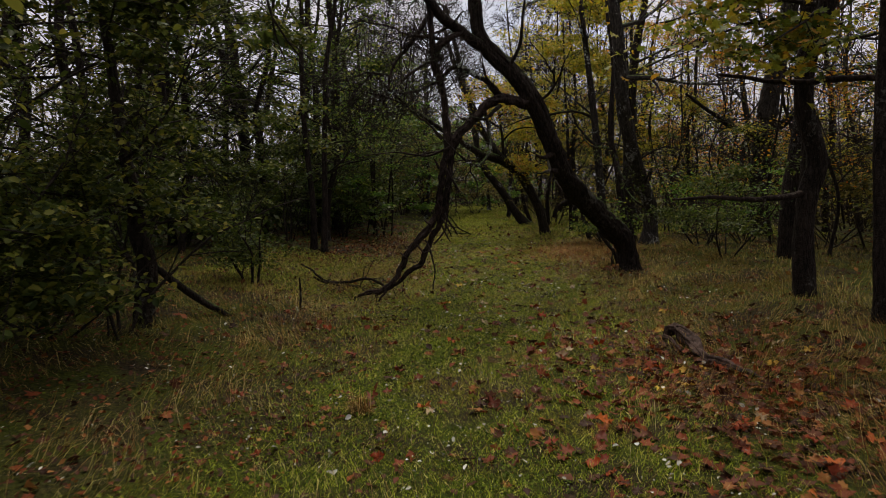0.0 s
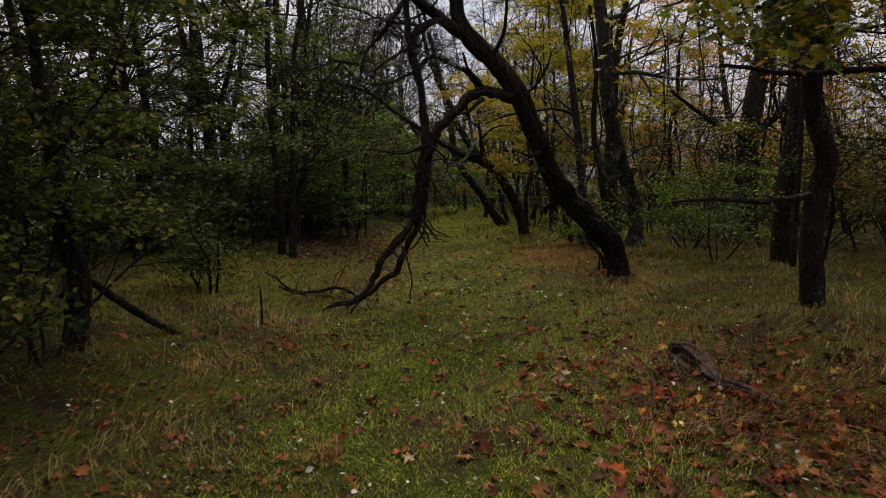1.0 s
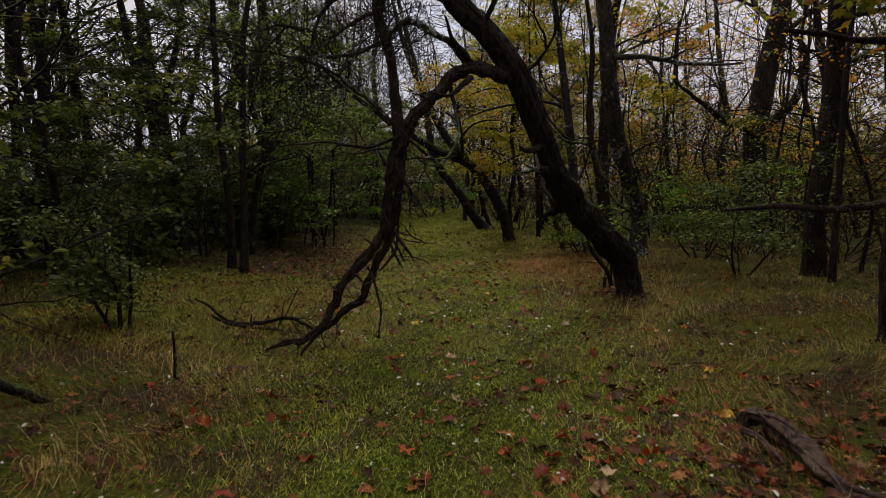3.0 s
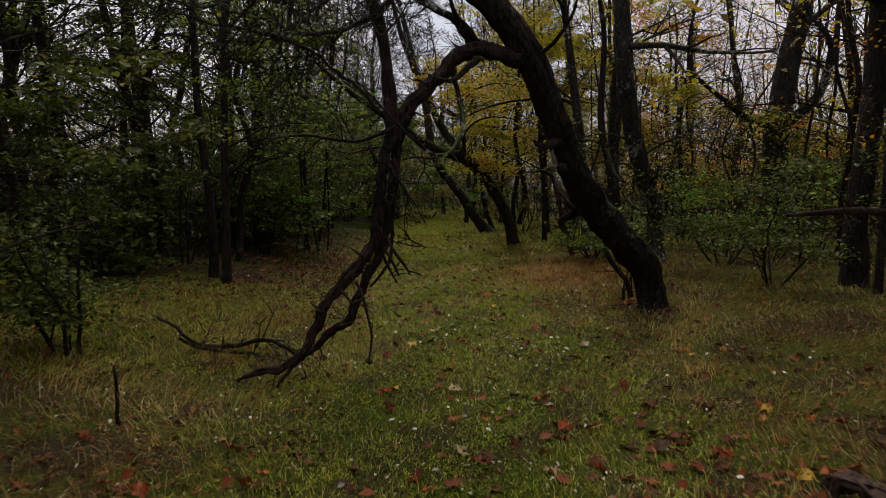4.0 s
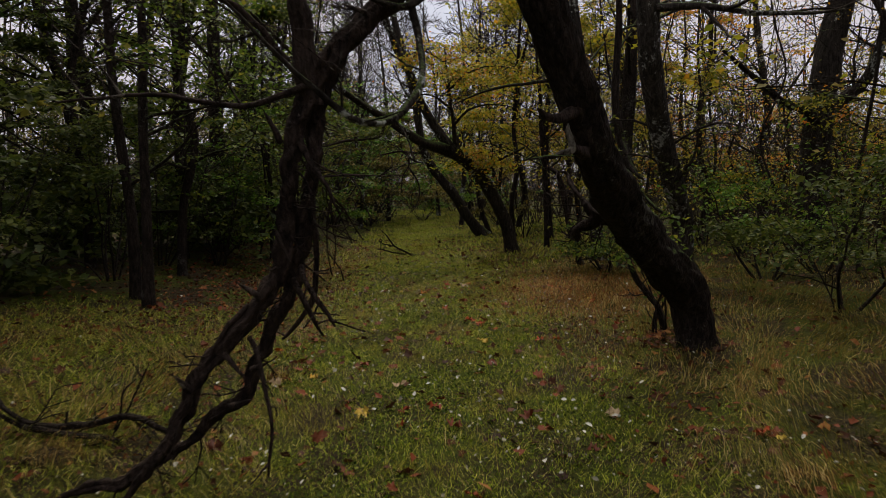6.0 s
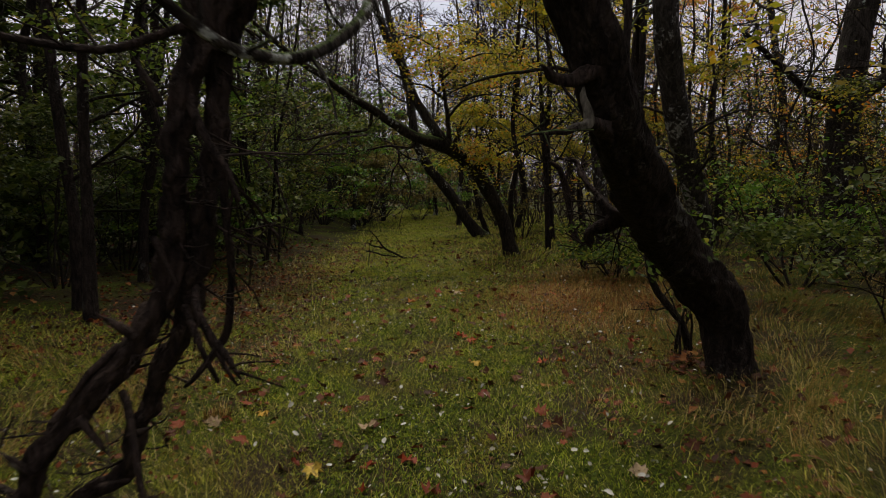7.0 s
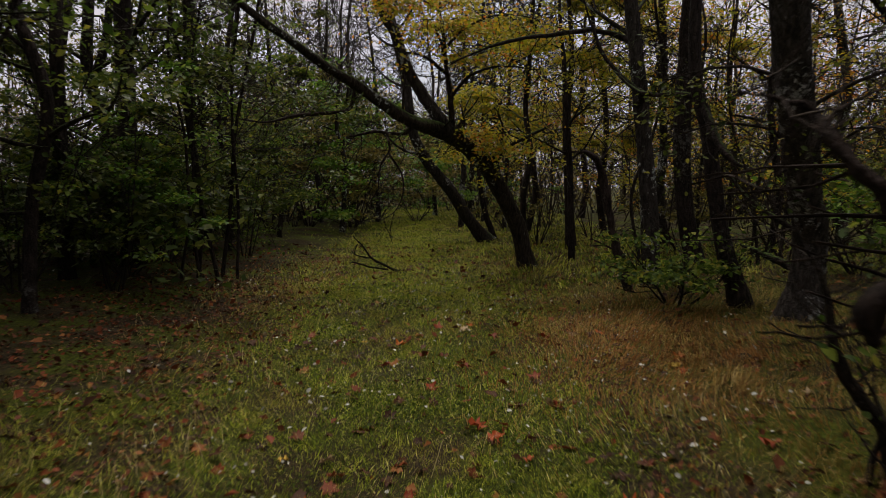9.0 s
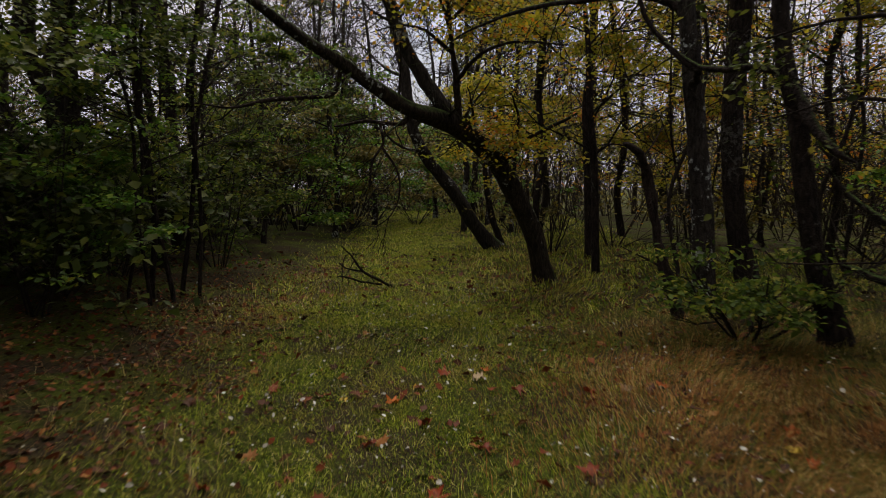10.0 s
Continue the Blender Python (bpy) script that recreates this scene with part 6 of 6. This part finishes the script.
    limb(t, [(-3.31, 6.42, 0.0, 0.10), (-3.31, 6.4, 0.36, 0.092), (-3.25, 6.4, 0.74, 0.09), (-3.29, 6.3, 1.01, 0.079), (-3.30, 6.3, 1.33, 0.068), (-3.37, 6.3, 1.75, 0.057), (-3.47, 6.3, 2.41, 0.05), (-3.6, 6.3, 3.6, 0.03), (-3.6, 6.2, 4.6, 0.015)], BARK_DARK, 16, 0.05, 0.14, "trunk", flare=0.3, seed=408)
    rng = np.random.default_rng(409)
    ends, fine = [], Build()
    for k in range(16):
        b = Build()
        z = 0.6 + 3.6 * k / 16
        a = rng.uniform(0, 6.28)
        sprout(b, (-3.33 - 0.05 * z, 6.3, z), (math.cos(a), math.sin(a), 0.3), rng.uniform(0.9, 1.7), 0.02, rng, 2, ends, 0.0, 0.25, 4, fine=fine)
        part("limb", b, BARK_THIN, t)
    part("twig_mass", fine, BARK_THIN, t, kind="stuff")
    crown_leaves(t, [e for e in ends if e[0] < -2.5], LEAF_OLIVE, 7500, 0.075, 0.15, rng, True)


small_wood()


TUFTS = [(-0.87, 4.58, 0.15, 0.14, GRASS_DRY), (-2.12, 9.55, 0.12, 0.36, GRASS_DRY), (-1.26, 11.27, 0.11, 0.16, GRASS_DRY), (2.55, 15.0, 0.10, 0.30, RUST), (2.1, 14.2, 0.2, 0.2, GRASS_DRY), (-2.2, 6.2, 0.09, 0.3, GRASS_DRY), (1.9, 9.2, 0.12, 0.25, GRASS_DRY)]


def tuft(x, y, h, wide, label, seed, mat):
    """A low tuft of withered blades round a small hump."""
    rng = np.random.default_rng(seed)
    z = float(lie(x, y))
    t = thing("dead_tuft", (x, y, z), label, "tuft", "withered tufts")
    b = Build()
    ring = [(x + wide * 0.5 * r * math.cos(a), y + wide * 0.5 * r * math.sin(a), z + h * 0.55 * (1 - r * r) - 0.015 + rng.normal(0, 0.008)) for r in (1.0, 0.66, 0.33) for a in np.arange(10) * 0.6283]
    q = [(k * 10 + i, k * 10 + (i + 1) % 10, (k + 1) * 10 + (i + 1) % 10, (k + 1) * 10 + i) for k in range(2) for i in range(10)]
    b.add(ring + [(x, y, z + h * 0.6)], q, [(20 + i, 20 + (i + 1) % 10, 30) for i in range(10)])
    part("hump", b, SOIL, t)
    b = Build()
    n = 260
    r, a = wide * 0.5 * np.sqrt(rng.random(n)), rng.uniform(0, 6.283, n)
    blades(b, x + r * np.cos(a), y + r * np.sin(a), rng.uniform(0.5, 1.2, n) * h * 1.3, rng.uniform(0.002, 0.004, n), rng, 0.82)
    part("blade_mass", b, mat, t, kind="stuff", smooth=False)


for k, (x, y, h, wide, mat) in enumerate(TUFTS):
    tuft(x, y, h, wide, "withered brown grass tuft on a small hump", 700 + k, mat)

# ---------------------------------------------------------------- fallen leaves


def fallen():
    rng = np.random.default_rng(501)
    shapes = []
    for mat in (LITTER_RED, LITTER_RED, LITTER_RED, LITTER_RED, LITTER_RED, LITTER_RED, LITTER_RED, LITTER_RED, LITTER_YELLOW, LITTER_TAN):
        b = Build()
        out = np.array(MAPLE)
        n = len(out)
        curl = rng.uniform(-0.2, 0.34, n)
        ring = np.stack([out[:, 0], out[:, 1] - 0.38, curl + 0.10], 1)
        mid = np.array([[0, 0, 0.12]])
        stalk = np.array([[-0.012, -0.36, 0.12], [0.012, -0.36, 0.12], [0.05, -0.75, 0.16]])
        b.add(np.vstack([ring, mid, stalk]) * 0.115, None, [(i, (i + 1) % n, n) for i in range(n)] + [(n + 1, n + 2, n + 3)])
        shapes.append(b.mesh("fallen_leaf", mat))
    count = 0
    while count < 300:
        if rng.random() < 0.5:
            x, y = rng.normal(1.6, 0.9), rng.normal(5.4, 1.3)
        else:
            x, y = rng.normal(0.3, 1.3), rng.uniform(2.4, 17)
        if y < 2.2 or abs(x) > 4:
            continue
        ob = new("fallen_leaf", shapes[rng.integers(0, 10)])
        s = rng.uniform(0.45, 1.0)
        ob.matrix_basis = Matrix.LocRotScale((x, y, float(lie(x, y)) + rng.uniform(0.004, 0.032)), Euler((rng.normal(0, 0.3), rng.normal(0, 0.3), rng.uniform(0, 6.28))), (s, s, s))
        kind = ob.data.materials[0]
        tagged(ob, label="curled red maple leaf lying on grass" if kind is LITTER_RED else "yellow maple leaf lying on grass" if kind is LITTER_YELLOW else "faded tan maple leaf lying on grass", category="leaf", group="fallen maple leaves")
        count += 1
    b = Build()
    n = 1500
    x = np.concatenate([rng.normal(2.0, 0.9, n), rng.normal(0, 2.6, n)])
    y = np.concatenate([rng.normal(5.2, 1.5, n), rng.uniform(2.2, 26, n)])
    maple_cloud(b, np.stack([x, y, lie(x, y) + rng.uniform(0.005, 0.035, 2 * n)], 1), 0.085, rng, 0.35, 0.0)
    m = 17000
    side = np.where(rng.random(m) < 0.6, -1, 1)
    x, y = side * (1.1 + np.abs(rng.normal(0, 2.2, m))), rng.uniform(2.2, 24, m)
    x = x + path_x(y)
    leaf_cloud(b, np.stack([x, y, lie(x, y) + rng.uniform(0.0, 0.03, m)], 1), 0.045, rng, False, 0.0)
    m = 6000
    x, y = rng.uniform(-13, 13, m), rng.uniform(-6, 26, m)
    leaf_cloud(b, np.stack([x, y, lie(x, y) + rng.uniform(0.0, 0.03, m)], 1), 0.09, rng, False, 0.0)
    m = 900
    x, y = rng.normal(-2.3, 0.8, m), rng.normal(3.7, 1.1, m)
    leaf_cloud(b, np.stack([x, y, lie(x, y) + rng.uniform(0.0, 0.03, m)], 1), 0.045, rng, False, 0.0)
    m = 3000
    x, y = rng.normal(-2.6, 0.8, m), rng.uniform(12.5, 20, m)
    leaf_cloud(b, np.stack([x, y, lie(x, y) + rng.uniform(0.0, 0.03, m)], 1), 0.05, rng, False, 0.0)
    m = 170
    x, y = rng.normal(2.2, 0.26, m), rng.normal(12.35, 0.25, m)
    maple_cloud(b, np.stack([x, y, lie(x, y) + np.abs(rng.normal(0.02, 0.02, m))], 1), 0.065, rng, 0.5, 0.0)
    tagged(part("leaf_litter", b, LITTER_MIX, kind="stuff"), label="brown and dull red fallen leaves in the grass", category="leaves")
    b = Build()
    n = 6200
    x, y = rng.normal(0.2, 1.8, n), rng.uniform(2.2, 22, n)
    sel = field(x, y, 3.0) + rng.normal(0, 0.15, n) > 0.42
    x, y = x[sel], y[sel]
    leaf_cloud(b, np.stack([x, y, lie(x, y) + rng.uniform(0.015, 0.05, len(x))], 1), 0.014 + 0.03 * rng.random(len(x)) ** 2, rng, True, 0.0)
    tagged(part("pale_leaves", b, LITTER_PALE, kind="stuff"), label="small pale undersides of fallen poplar leaves", category="leaves")


fallen()
